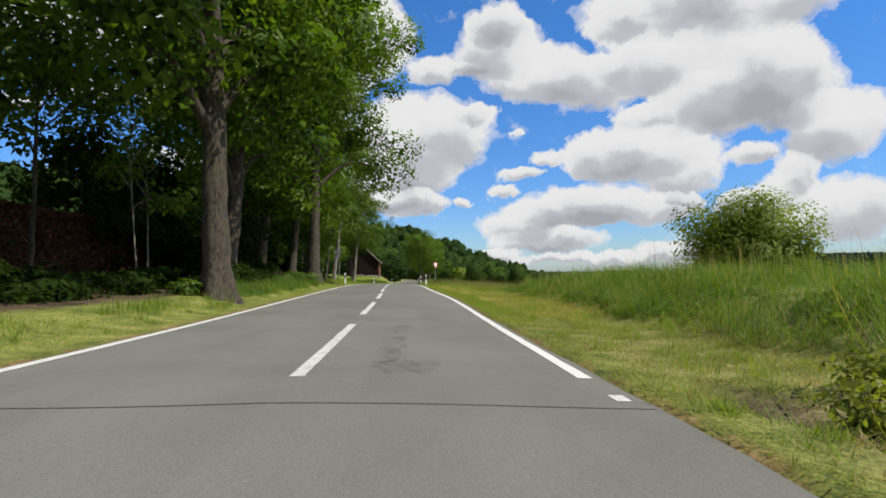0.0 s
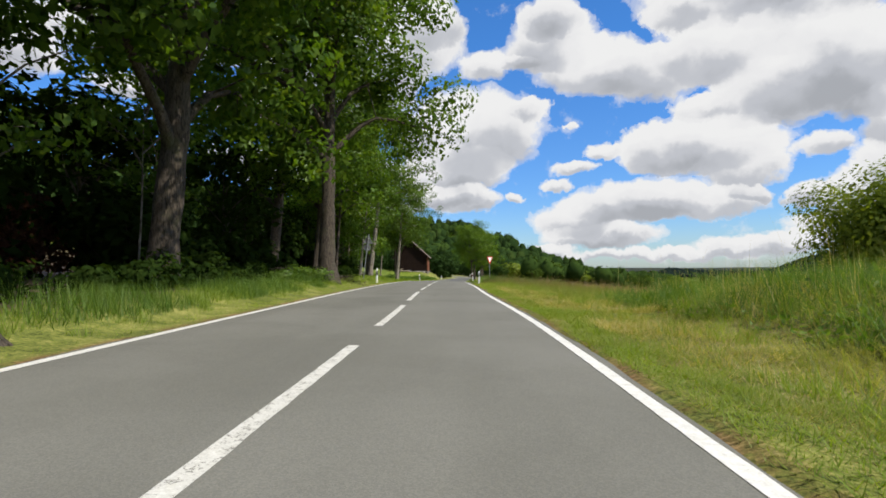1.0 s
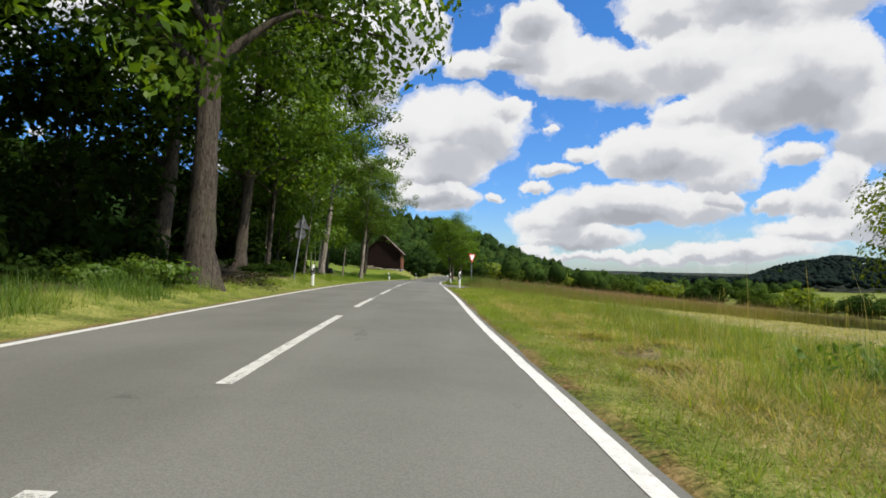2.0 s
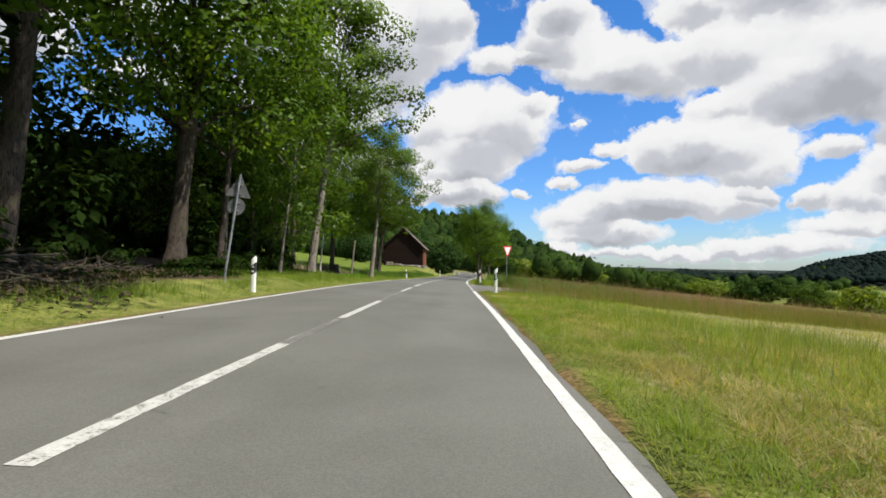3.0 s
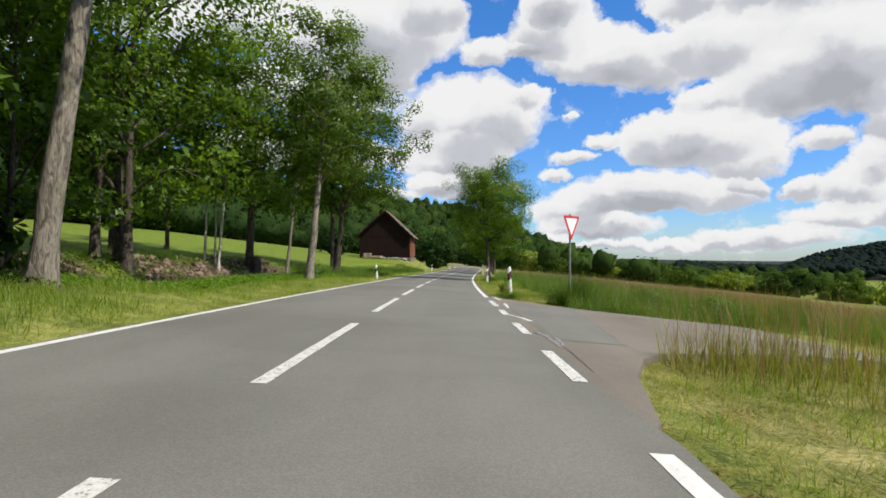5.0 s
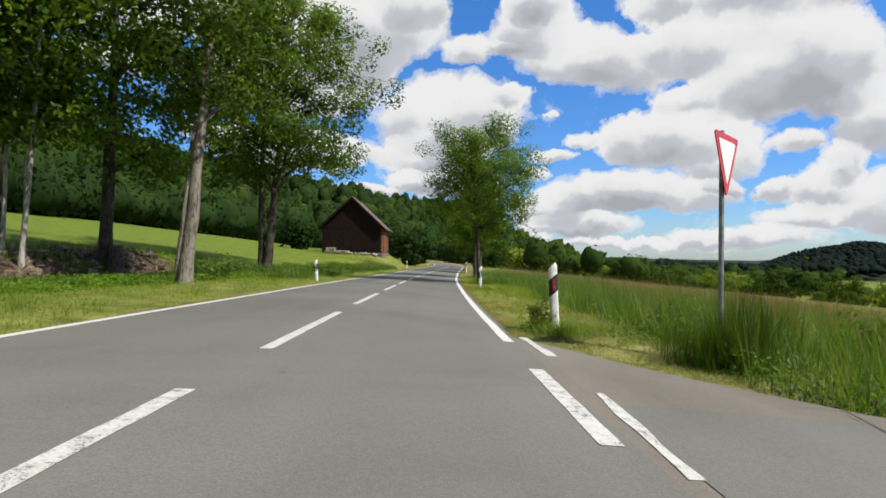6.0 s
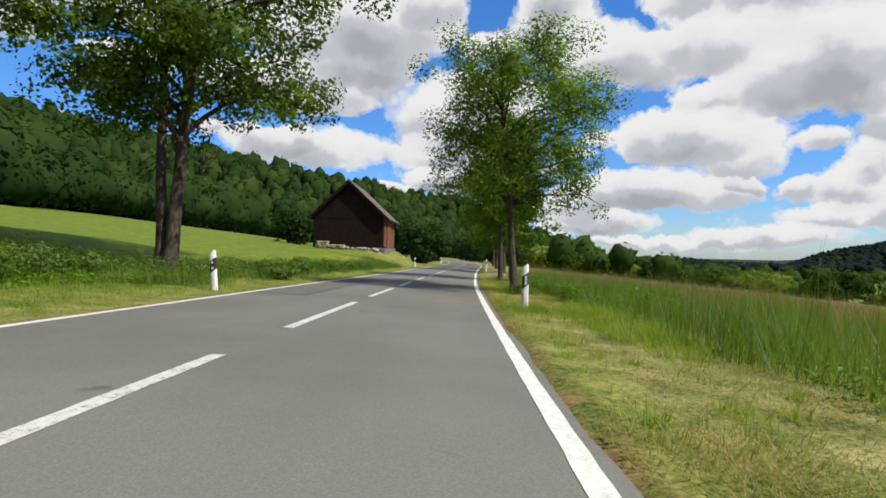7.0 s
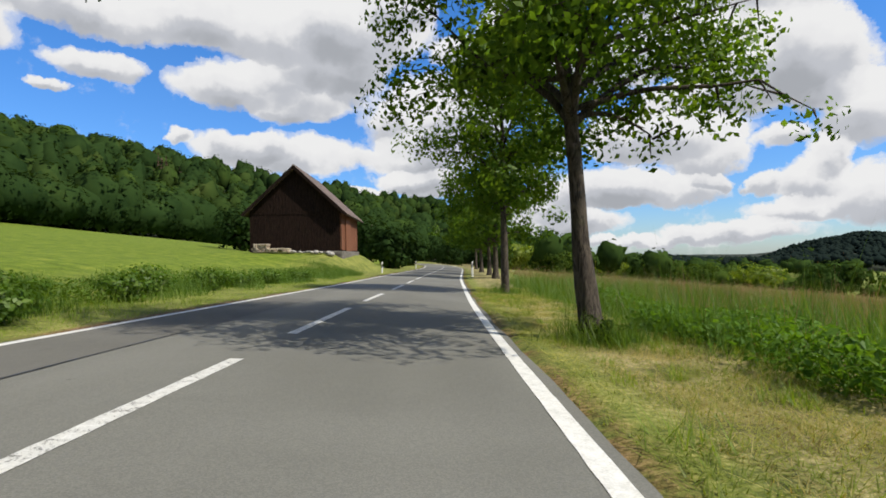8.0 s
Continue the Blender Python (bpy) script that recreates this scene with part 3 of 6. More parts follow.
def road_point(d, y, up=0.0):
    return np.stack([road_x(y) + d, y, road_z(y) + np.where(d < 0, -0.0246, -0.0592) * d + up], -1)


def strip(d0, d1, y, up, ragged=0.0, seed=0):
    """A ribbon along the road between two offsets, its edges a little uneven."""
    rs = np.random.RandomState(seed)
    y = np.asarray(y, float)
    a = road_point(np.full_like(y, d0) + rs.uniform(-ragged, ragged, len(y)), y, up)
    b = road_point(np.full_like(y, d1) + rs.uniform(-ragged, ragged, len(y)), y, up)
    i = np.arange(len(y) - 1) * 2
    return np.stack([a, b], 1).reshape(-1, 3), np.stack([i, i + 1, i + 3, i + 2], 1)


def road():
    ys = np.concatenate([np.arange(-40, 130, 0.5), np.arange(130, 211, 1.0)])
    rs = np.random.RandomState(4)
    jag_l, jag_r = np.convolve(rs.normal(0, 0.035, len(ys)), np.ones(3) / 3, "same"), np.convolve(rs.normal(0, 0.035, len(ys)), np.ones(3) / 3, "same")
    cols = []
    for k, (d, up) in enumerate([(EDGE_L, -0.10), (EDGE_L, 0.0), (-1.3, 0.0), (0.0, 0.0), (1.2, 0.0), (EDGE_R, 0.0), (EDGE_R, -0.10)]):
        dd = np.full_like(ys, d)
        dd = dd + (jag_l if k < 2 else jag_r if k > 4 else 0)
        cols.append(road_point(dd, ys, up))
    V = np.stack(cols, 1).reshape(-1, 3)
    m = 7
    i = (np.arange(len(ys) - 1)[:, None] * m + np.arange(m - 1)[None]).ravel()
    return tagged(link_mesh("road", V, np.stack([i, i + 1, i + m + 1, i + m], 1), ASPHALT, smooth=False),
                  "worn grey asphalt country road with faint stains and patches", "road", kind="structure")


ROAD = road()


def side_road():
    """The mouth of the lane that joins from the valley side."""
    xs = np.concatenate([[2.36], np.arange(2.6, 9.6, 0.4)])
    near = np.interp(xs, [2.5, 3.0, 3.6, 6, 12, 60], [51.5, 53.5, 55.0, 56.0, 55.8, 54])
    far = np.interp(xs, [2.5, 3.2, 3.7, 4.7, 6.9, 12, 60], [65.6, 64.3, 63.5, 62.4, 60.9, 59.4, 57])
    rows = []
    for k in np.linspace(0, 1, 9):
        y = near * (1 - k) + far * k
        x = xs + road_x(y)
        flat = road_z(y) - 0.0592 * 2.5
        z = np.where(xs < 2.7, flat - 0.005, flat - 0.005 - 0.07 * (xs - 2.6) - 0.30 * step(7.5, 9.5, xs))
        rows.append(np.stack([x, y, z], -1))
    V = np.stack(rows, 0)
    low = V[[0, -1]].copy()
    low[:, :, 2] -= 0.3
    V = np.concatenate([low[:1], V, low[1:]], 0)
    n, m = V.shape[:2]
    i = (np.arange(n - 1)[:, None] * m + np.arange(m - 1)[None]).ravel()
    return tagged(link_mesh("side_road", V.reshape(-1, 3), np.stack([i, i + 1, i + m + 1, i + m], 1), ASPHALT_LANE),
                  "short brownish grey asphalt side lane joining the country road", "road", kind="structure")


LANE = side_road()


def marking(name, d, width, y0, y1, seed, label="", up=0.004, mat=None):
    v, q = strip(d - width / 2, d + width / 2, np.arange(y0, y1 + 0.05, 0.2), up, 0.004, seed)
    return link_mesh(name, v, q, mat or PAINT, ROAD, label)


DASHES = [(6.28, 10.65), (12.63, 16.65), (18.45, 22.6), (24.44, 29.87), (31.85, 35.83), (37.58, 41.66), (46.55, 50.6), (52.2, 56.08),
          (57.86, 61.85), (63.43, 67.34), (68.99, 72.80), (74.50, 78.29), (79.83, 83.43), (85.10, 89.0), (90.73, 94.00)]
DASHES += [(96.4 + 5.6 * k, 100.2 + 5.6 * k) for k in range(11)]
for k, (a, b) in enumerate(DASHES):
    marking("dash", 0.0, 0.115, a, b, k, "short white painted centre dash, scuffed", mat=PAINT_WORN)
marking("faded_dash", 0.0, 0.11, 41.7, 46.3, 60, "almost worn away centre dash", mat=PAINT_GHOST)
marking("faded_dash", 0.0, 0.11, 35.0, 37.5, 61, "almost worn away centre dash", mat=PAINT_GHOST)
marking("edge_line", LINE_L, 0.12, 2.0, 200, 90, "white painted line along the road edge")
marking("edge_line", LINE_R, 0.125, 6.5, 51.4, 91, "white painted line along the road edge")
marking("edge_line", LINE_R, 0.125, 65.0, 200, 92, "white painted line along the road edge")
marking("dash", LINE_R, 0.11, 5.65, 5.85, 93, "small leftover of white edge paint", mat=PAINT_WORN)
for k, (a, b) in enumerate([(53.0, 54.7), (56.1, 57.65), (59.0, 60.3), (61.3, 63.4)]):
    marking("dash", LINE_R, 0.13, a, b, 95 + k, "white painted dash across the lane mouth", mat=PAINT_WORN)


def bent_mark(name, label, points, width, mat, parent, up):
    """A crooked line of paint or tar through a few places beside the road."""
    yy = np.linspace(points[0][1], points[-1][1], 24)
    dd = np.interp(yy, [p[1] for p in points], [p[0] for p in points]) + 0.004 * np.sin(yy * 9)
    w = width / 2 * (1 + 0.25 * np.sin(yy * 5))
    rows = []
    for d in (dd - w, dd + w):
        z = road_z(yy) + np.where(d > 2.52, -0.153 - 0.07 * np.maximum(d - 2.6, 0), -0.0592 * d) + up
        rows.append(np.stack([road_x(yy) + d, yy, z], -1))
    V = np.concatenate(rows)
    link_mesh(name, V, [[i, 24 + i, 25 + i, i + 1] for i in range(23)], mat, parent, label)


for pts, w, m in [([(2.62, 55.0), (2.66, 55.8), (2.52, 56.4)], 0.12, PAINT_GHOST), ([(2.68, 58.0), (2.62, 58.5), (2.42, 59.05)], 0.085, PAINT_WORN),
                  ([(2.60, 60.9), (2.67, 62.5)], 0.075, PAINT_WORN), ([(2.69, 64.1), (2.62, 65.5)], 0.10, PAINT_WORN)]:
    bent_mark("dash", "crooked worn white dash across the lane mouth", pts, w, m, ROAD, 0.0045)
bent_mark("tar_seam", "thin dark joint between road and lane", [(2.60, 53.5), (2.66, 55.2), (2.74, 57.5), (2.75, 58.6)], 0.008, TAR, ROAD, 0.005)
CRACK_D = [(3.60, 56.0), (3.70, 56.7), (3.71, 57.1), (3.84, 57.8), (3.93, 58.5), (3.98, 59.2), (4.12, 60.2), (4.20, 61.4), (4.40, 62.4)]


def lane_strip():
    """The greyer surface between the road and the long crack."""
    n = 28
    y = np.linspace(55.6, 62.2, n)
    outer = np.interp(y, [p[1] for p in CRACK_D], [p[0] for p in CRACK_D]) - 0.01
    V = []
    for f in np.linspace(0, 1, 6):
        d = 2.63 * (1 - f) + outer * f
        V.append(np.stack([road_x(y) + d, y, road_z(y) - 0.0592 * 2.5 - 0.001 - 0.07 * np.maximum(d - 2.6, 0)], -1))
    i = (np.arange(5)[:, None] * n + np.arange(n - 1)[None]).ravel()
    link_mesh("older_strip", np.concatenate(V), np.stack([i, i + n, i + n + 1, i + 1], 1), ASPHALT, LANE, "greyer strip of asphalt beside the road")


lane_strip()
bent_mark("crack", "thin dark crack in the lane", CRACK_D, 0.007, CRACK, LANE, 0.006)
bent_mark("crack", "thin dark crack in the lane", [(4.35, 62.0), (4.75, 63.4)], 0.012, CRACK, LANE, 0.006)
for k, (d, y, w, l) in enumerate([(5.5, 60.4, 1.3, 0.5), (4.6, 63.0, 0.7, 0.5)]):
    a = np.linspace(0, 6.283, 22, endpoint=False)
    P = np.stack([road_x(y) + d + np.cos(a) * w / 2, y + np.sin(a) * l / 2], -1)
    P = np.concatenate([P, [[road_x(y) + d, y]]])
    z = road_z(P[:, 1]) - 0.148 - 0.07 * (P[:, 0] - road_x(P[:, 1]) - 2.6) + 0.004
    link_mesh("stain", np.column_stack([P, z]), None, STAIN, LANE, tris=[[i, (i + 1) % 22, 22] for i in range(22)])
ys = np.linspace(-2.6, 2.5, 60)
seam_y = 5.38 + 0.025 * np.sin(ys * 2.1) + 0.08 * np.sin(ys * 0.6)
SV = np.concatenate([road_point(ys, seam_y, 0.004), road_point(ys, seam_y + 0.013, 0.004)])
def stain(d, y, w, l, seed):
    rs = np.random.RandomState(seed)
    a = np.linspace(0, 6.283, 22, endpoint=False)
    r = 1 + 0.28 * np.sin(2 * a + rs.uniform(0, 6)) + 0.2 * np.sin(5 * a + rs.uniform(0, 6)) + 0.1 * rs.normal(0, 1, 22)
    dd, yy = d + np.cos(a) * r * w / 2, y + np.sin(a) * r * l / 2
    P = np.concatenate([road_point(dd, yy, 0.003), road_point(np.array([d]), np.array([y]), 0.003)])
    link_mesh("stain", P, None, STAIN, ROAD, tris=[[i, (i + 1) % 22, 22] for i in range(22)])


for k, (d, y, w, l) in enumerate([(0.45, 76.75, 0.28, 0.30), (0.75, 78.0, 0.2, 0.25), (0.5, 56.1, 0.10, 0.40), (0.62, 27.5, 0.16, 0.9), (0.5, 43.0, 0.10, 0.45), (0.85, 6.9, 0.5, 1.1),
                                  (0.7, 8.2, 0.35, 1.6), (0.75, 10.2, 0.25, 1.2), (-0.15, 71.6, 0.25, 0.12)]):
    stain(d, y, w, l, k)
v, q = strip(EDGE_L + 0.2, -1.25, np.arange(79.5, 92.0, 0.5), 0.0035, 0.01, 8)
link_mesh("patch", v, q, ASPHALT_NEW, ROAD, "darker strip of newer asphalt")
v, q = strip(-1.262, -1.238, np.arange(79.5, 92.0, 0.5), 0.0055, 0.008, 9)
link_mesh("tar_seam", v, q, TAR, ROAD, "dark tar joint beside the newer strip")
link_mesh("tar_seam", SV, [[i, i + 1, 61 + i, 60 + i] for i in range(59)], TAR, ROAD, "dark tar joint across the lane")


# ---- plants ----
def leaf_quads(centres, size, rs, up=0.35, long=1.5, out=None, jitter=1.0, soft=0.0):
    """Folded diamond leaves at the given centres, one island each, and the way each leaf corner faces."""
    n = len(centres)
    nrm = rs.normal(0, jitter, (n, 3))
    nrm[:, 2] += up * 3
    if out is not None:
        nrm += out
    nrm /= np.linalg.norm(nrm, axis=1, keepdims=True)
    a = np.cross(nrm, rs.normal(0, 1, (n, 3)))
    a /= np.linalg.norm(a, axis=1, keepdims=True) + 1e-9
    b = np.cross(nrm, a)
    s = (size * rs.uniform(0.6, 1.4, n))[:, None]
    c = np.asarray(centres)
    V = np.stack([c - a * s * 0.5 * long, c - b * s * 0.45 + nrm * s * 0.15, c + a * s * 0.5 * long, c + b * s * 0.45 + nrm * s * 0.15], 1)
    N = None
    if soft:
        u = out / (np.linalg.norm(out, axis=1, keepdims=True) + 1e-9)
        nrm = nrm * np.where((nrm * u).sum(1, keepdims=True) < 0, -1, 1)
        N = soft * u + (1 - soft) * nrm
        N = np.repeat(N / (np.linalg.norm(N, axis=1, keepdims=True) + 1e-9), 4, 0)
    return V.reshape(-1, 3), np.arange(n * 4).reshape(-1, 4), N


def tube(points, radii, sides=8, rough=0.0, rs=None):
    """A tapering tube along a line of points."""
    P = np.asarray(points, float)
    T = np.gradient(P, axis=0)
    T /= np.linalg.norm(T, axis=1, keepdims=True) + 1e-9
    ref = np.tile([0.0, 1.0, 0.0], (len(P), 1)) if abs(T[0, 2]) > 0.5 else np.tile([0.0, 0.0, 1.0], (len(P), 1))
    A = np.cross(T, ref)
    A /= np.linalg.norm(A, axis=1, keepdims=True) + 1e-9
    B = np.cross(T, A)
    ang = np.arange(sides) * 2 * np.pi / sides
    R = np.asarray(radii, float)[:, None] * np.ones(sides)
    if rough and rs is not None:
        R = R * (1 + rough * rs.normal(0, 1, R.shape))
    V = P[:, None] + R[..., None] * (np.cos(ang)[None, :, None] * A[:, None] + np.sin(ang)[None, :, None] * B[:, None])
    n = len(P)
    i = np.arange(n - 1)[:, None] * sides
    j = np.arange(sides)[None]
    k = (j + 1) % sides
    Q = np.stack([i + j, i + k, i + sides + k, i + sides + j], -1).reshape(-1, 4)
    V = np.concatenate([V.reshape(-1, 3), P[-1:]])
    last = (n - 1) * sides
    tris = np.stack([last + np.arange(sides), last + (np.arange(sides) + 1) % sides, np.full(sides, len(V) - 1)], 1)
    return V, Q, tris


def join(chunks):
    V, Q, T, base = [], [], [], 0
    for v, q, t in chunks:
        V.append(v), Q.append(q + base), T.append(t + base)
        base += len(v)
    return np.concatenate(V), np.concatenate(Q), np.concatenate(T)


def tree(name, label, x, y, tall, radius, crown_from, spread, leaves, leaf=0.14, foliage=LEAF, bark=BARK, lean=(0.0, 0.0), limbs=11,
         seed=1, flare=0.45, category="tree", group="", droop=0.0, side=(0.0, 0.0), puff=0.20, oval=None, twigs=5, boughs=()):
    """A tapered trunk with limbs and a crown of single leaves gathered in clumps."""
    rs = np.random.RandomState(seed)
    z0 = float(land(x, y))
    root = tagged(new(name), label, category, group)
    root.location = (x, y, z0)
    rings = 26 if radius > 0.3 else 15
    ts = np.linspace(0, 1, rings) ** 1.6
    wob = np.cumsum(rs.normal(0, 0.02 * tall / rings, (rings, 2)), 0)
    trunk = np.stack([lean[0] * ts * tall + wob[:, 0], lean[1] * ts * tall + wob[:, 1], -0.35 + ts * (tall * 0.93 + 0.35)], 1)
    taper = radius * ((1 - ts) ** 0.75 * 0.93 + 0.05) * (1 + flare * np.exp(-ts * tall / 0.5))
    sides = 28 if radius > 0.3 else 16
    v, q, t = tube(trunk, taper * (1 + 0.05 * rs.normal(0, 1, rings)), sides, 0.05, rs)
    if radius > 0.15:
        ring_at = np.repeat(np.arange(rings), sides)
        rel = v[:-1, :2] - trunk[ring_at, :2]
        bearing_at = np.arctan2(rel[:, 1], rel[:, 0])
        toes = 0.5 + 0.5 * np.cos(5 * bearing_at + rs.uniform(0, 6) + 0.7 * np.sin(2 * bearing_at))
        v[:-1, :2] += rel * (0.5 * toes * np.exp(-np.maximum(v[:-1, 2], 0) / (0.9 * radius)))[:, None]
    link_mesh("trunk", v, q, bark, root, smooth=True, tris=t)
    clumps, turn = [], rs.uniform(0, 6.28)
    for i in range(limbs):
        f = crown_from / tall + (0.93 - crown_from / tall) * (i + rs.uniform(0, 0.8)) / limbs
        at = np.array([np.interp(f, ts, trunk[:, k]) for k in range(3)])
        turn += 2.4 + rs.uniform(-0.5, 0.5)
        g = (f - crown_from / tall) / (1 - crown_from / tall)
        reach = spread * (0.55 + 0.9 * np.sin(np.pi * min(1, 0.22 + 0.75 * g))) * rs.uniform(0.7, 1.15) * (0.62 if g > 0.7 else 0.78)
        out = np.array([np.cos(turn), np.sin(turn)]) + np.array(side)
        rise = rs.uniform(0.25, 0.6) + 0.6 * g - droop
        if oval:
            low, wide = oval
            tip_z = low + (tall - low) * (0.05 + 0.9 * (i + rs.uniform(0, 0.9)) / limbs)
            mid_z = low + 0.47 * (tall - low)
            half = 1.06 * (tall - mid_z if tip_z > mid_z else mid_z - low + 0.4)
            reach = wide * max(0.10, 1 - ((tip_z - mid_z) / half) ** 2) ** 0.5 * rs.uniform(0.68, 1.0)
            f = np.clip(tip_z - reach * rs.uniform(0.25, 0.65), min(crown_from, low), 0.88 * tall) / tall
            at = np.array([np.interp(f * tall, trunk[:, 2], trunk[:, k]) for k in range(3)])
            rise = (tip_z - at[2]) / reach
        u = np.linspace(0, 1, 7)
        pts = at + np.stack([out[0] * u * reach, out[1] * u * reach, (rise * u + 0.18 * np.sin(u * 3.1)) * reach], 1) + np.cumsum(rs.normal(0, 0.035 * reach, (7, 3)), 0) * u[:, None]
        thick = max(0.02, np.interp(f, ts, taper) * 0.52)
        pieces = [tube(pts, thick * (1 - 0.9 * u) + 0.008, 7)]
        clumps += [(pts[-1], 1.0), (pts[4], 0.7)]
        for _ in range(twigs):
            k = rs.randint(2, 7)
            tip = pts[k] + np.array([*(rs.normal(0, 0.26, 2) + 0.12 * out), rs.uniform(-0.24, 0.30)]) * reach
            mid = (pts[k] + tip) / 2 + np.array([0, 0, 0.04 * reach])
            pieces.append(tube([pts[k], mid, tip], [thick * 0.34 * (1 - k / 8), thick * 0.16, 0.005], 4))
            clumps.append((tip, 0.8))
        v, q, t = join(pieces)
        link_mesh("limb", v, q, bark, root, smooth=True, tris=t)
    for h, dx, dy, dz in boughs:
        at = np.array([np.interp(h, trunk[:, 2], trunk[:, k]) for k in range(3)])
        u = np.linspace(0, 1, 9)
        pts = at + np.stack([dx * u, dy * u, dz * u ** 1.4 + 0.10 * dx * np.sin(u * 3.1)], 1) + np.cumsum(rs.normal(0, 0.03 * abs(dx), (9, 3)), 0) * u[:, None]
        pieces = [tube(pts, min(0.09, 0.38 * radius) * (1 - 0.88 * u), 7)]
        for k in (4, 5, 6, 7, 8):
            tip = pts[k] + np.array([rs.normal(0.15, 0.25), rs.normal(0, 0.3), rs.uniform(-0.35, 0.35)])
            pieces.append(tube([pts[k], (pts[k] + tip) / 2, tip], [0.02, 0.012, 0.005], 4))
            clumps.append((tip, 0.35))
        v, q, t = join(pieces)
        link_mesh("limb", v, q, bark, root, smooth=True, tris=t)
    clumps += [(trunk[-1], 0.9), (trunk[-2], 0.8)]
    C = np.array([c for c, _ in clumps])
    W = np.array([w for _, w in clumps]) * rs.uniform(0.35, 1.5, len(clumps))
    pick = rs.choice(len(C), leaves, p=W / W.sum())
    off = rs.normal(0, 1, (leaves, 3))
    off *= (rs.uniform(0.25, 1.0, leaves) ** 0.6 / (np.linalg.norm(off, axis=1) + 1e-9))[:, None]
    pos = C[pick] + off * (spread * puff * 1.9 * W[pick] ** 0.5)[:, None] * np.array([1, 1, 0.8])
    high = pos[:, 2] > 0.4
    heart = pos - [trunk[rings // 2, 0], trunk[rings // 2, 1], 0.5 * (crown_from + tall)]
    heart /= np.linalg.norm(heart, axis=1, keepdims=True) + 1e-9
    v, q, nrm = leaf_quads(pos[high], leaf, rs, out=off[high] * 1.7 + heart[high] * 0.8, soft=0.78)
    link_mesh("crown", v, q, foliage, root, normals=nrm)
    return root


def shrub(name, label, x, y, w, tall, leaves, leaf=0.1, foliage=LEAF, seed=1, group="", category="shrub", depth=None, stems=7, shape=1.6):
    """A many-stemmed bush, its outline uneven."""
    rs = np.random.RandomState(seed)
    depth = depth or w
    root = tagged(new(name), label, category, group)
    root.location = (x, y, float(land(x, y)))
    lumps_at, pieces = [], []
    for i in range(stems):
        a = i * 2.4 + rs.uniform(-0.4, 0.4)
        f = (i + 0.5) / stems
        tip = np.array([np.cos(a) * w / 2 * f ** 0.5 * 0.75, np.sin(a) * depth / 2 * f ** 0.5 * 0.75, tall * rs.uniform(0.55, 0.85) * (1.05 - 0.35 * f)])
        base = np.array([tip[0] * 0.15, tip[1] * 0.15, -0.1])
        mid = (base + tip) / 2 + rs.normal(0, 0.04 * tall, 3)
        pieces.append(tube([base, mid, tip], [0.012 * tall + 0.004, 0.008 * tall, 0.003], 5))
        for g in (0.35, 0.6, 0.85, 1.0):
            lumps_at.append(base + (tip - base) * g + rs.normal(0, 0.07, 3) * np.array([w, depth, tall]))
    v, q, t = join(pieces)
    link_mesh("stem", v, q, BARK_DARK, root, smooth=True, tris=t)
    C = np.array(lumps_at)
    pick = rs.randint(0, len(C), leaves)
    off = rs.normal(0, 1, (leaves, 3))
    off *= (rs.uniform(0.2, 1.0, leaves) ** 0.6 / (np.linalg.norm(off, axis=1) + 1e-9))[:, None]
    pos = C[pick] + off * np.array([w, depth, tall * 0.9]) * 0.21 * rs.uniform(0.7, 1.2, len(C))[pick][:, None]
    pos[:, 2] = np.abs(pos[:, 2]) + 0.02
    heart = pos - [0, 0, 0.3 * tall]
    heart /= np.linalg.norm(heart, axis=1, keepdims=True) + 1e-9
    v, q, nrm = leaf_quads(pos, leaf, rs, out=off * shape + heart * 1.2, jitter=0.8, soft=0.8)
    link_mesh("crown", v, q, foliage, root, normals=nrm)
    return root


def blades(name, label, x, y, tall, width, mat, seed, bend=0.35, short=False, vary=0.0):
    """Grass blades standing at the given places; the short ones are one piece each."""
    rs = np.random.RandomState(seed)
    n = len(x)
    z = land(x, y)
    a = rs.uniform(0, 6.283, n)
    t = tall * rs.uniform(0.5, 1.3, n) * (1 + vary * (lumps(x, y, 0.7, seed + 3) + lumps(x, y, 0.25, seed + 4)))
    w = width * rs.uniform(0.7, 1.3, n)
    b = bend * t * rs.uniform(0.1, 1.6, n)
    ex, ey = np.cos(a), np.sin(a)
    px, py = -ey * w / 2, ex * w / 2
    base = np.stack([x, y, z - 0.01], 1)
    side_v = np.stack([px, py, 0 * px], 1)
    tip = base + np.stack([ex * b, ey * b, t], 1)
    if short:
        V = np.stack([base - side_v, base + side_v, tip], 1).reshape(-1, 3)
        ob = link_mesh(name, V, None, mat, tris=np.arange(n * 3).reshape(-1, 3))
    else:
        mid = base + np.stack([ex * b * 0.35, ey * b * 0.35, t * 0.6], 1)
        V = np.stack([base - side_v, base + side_v, mid + side_v * 0.8, mid - side_v * 0.8, tip], 1).reshape(-1, 3)
        i = np.arange(n)[:, None] * 5
        ob = link_mesh(name, V, i + np.array([[0, 1, 2, 3]]), mat, tris=i + np.array([[3, 2, 4]]))
    return tagged(ob, label, "grass", kind="stuff")


def scatter(n, d0, d1, y0, y1, seed, clump=0.0, bias=0.5, patch=1.3):
    """Places beside the road, between two offsets from its centre."""
    rs = np.random.RandomState(seed)
    y = rs.uniform(y0, y1, n)
    d = rs.uniform(d0, d1, n)
    x = road_x(y) + d
    if clump:
        keep = rs.rand(n) < np.clip(bias + clump * lumps(x, y, patch, seed + 50), 0.02, 1)
        x, y = x[keep], y[keep]
    return x, y


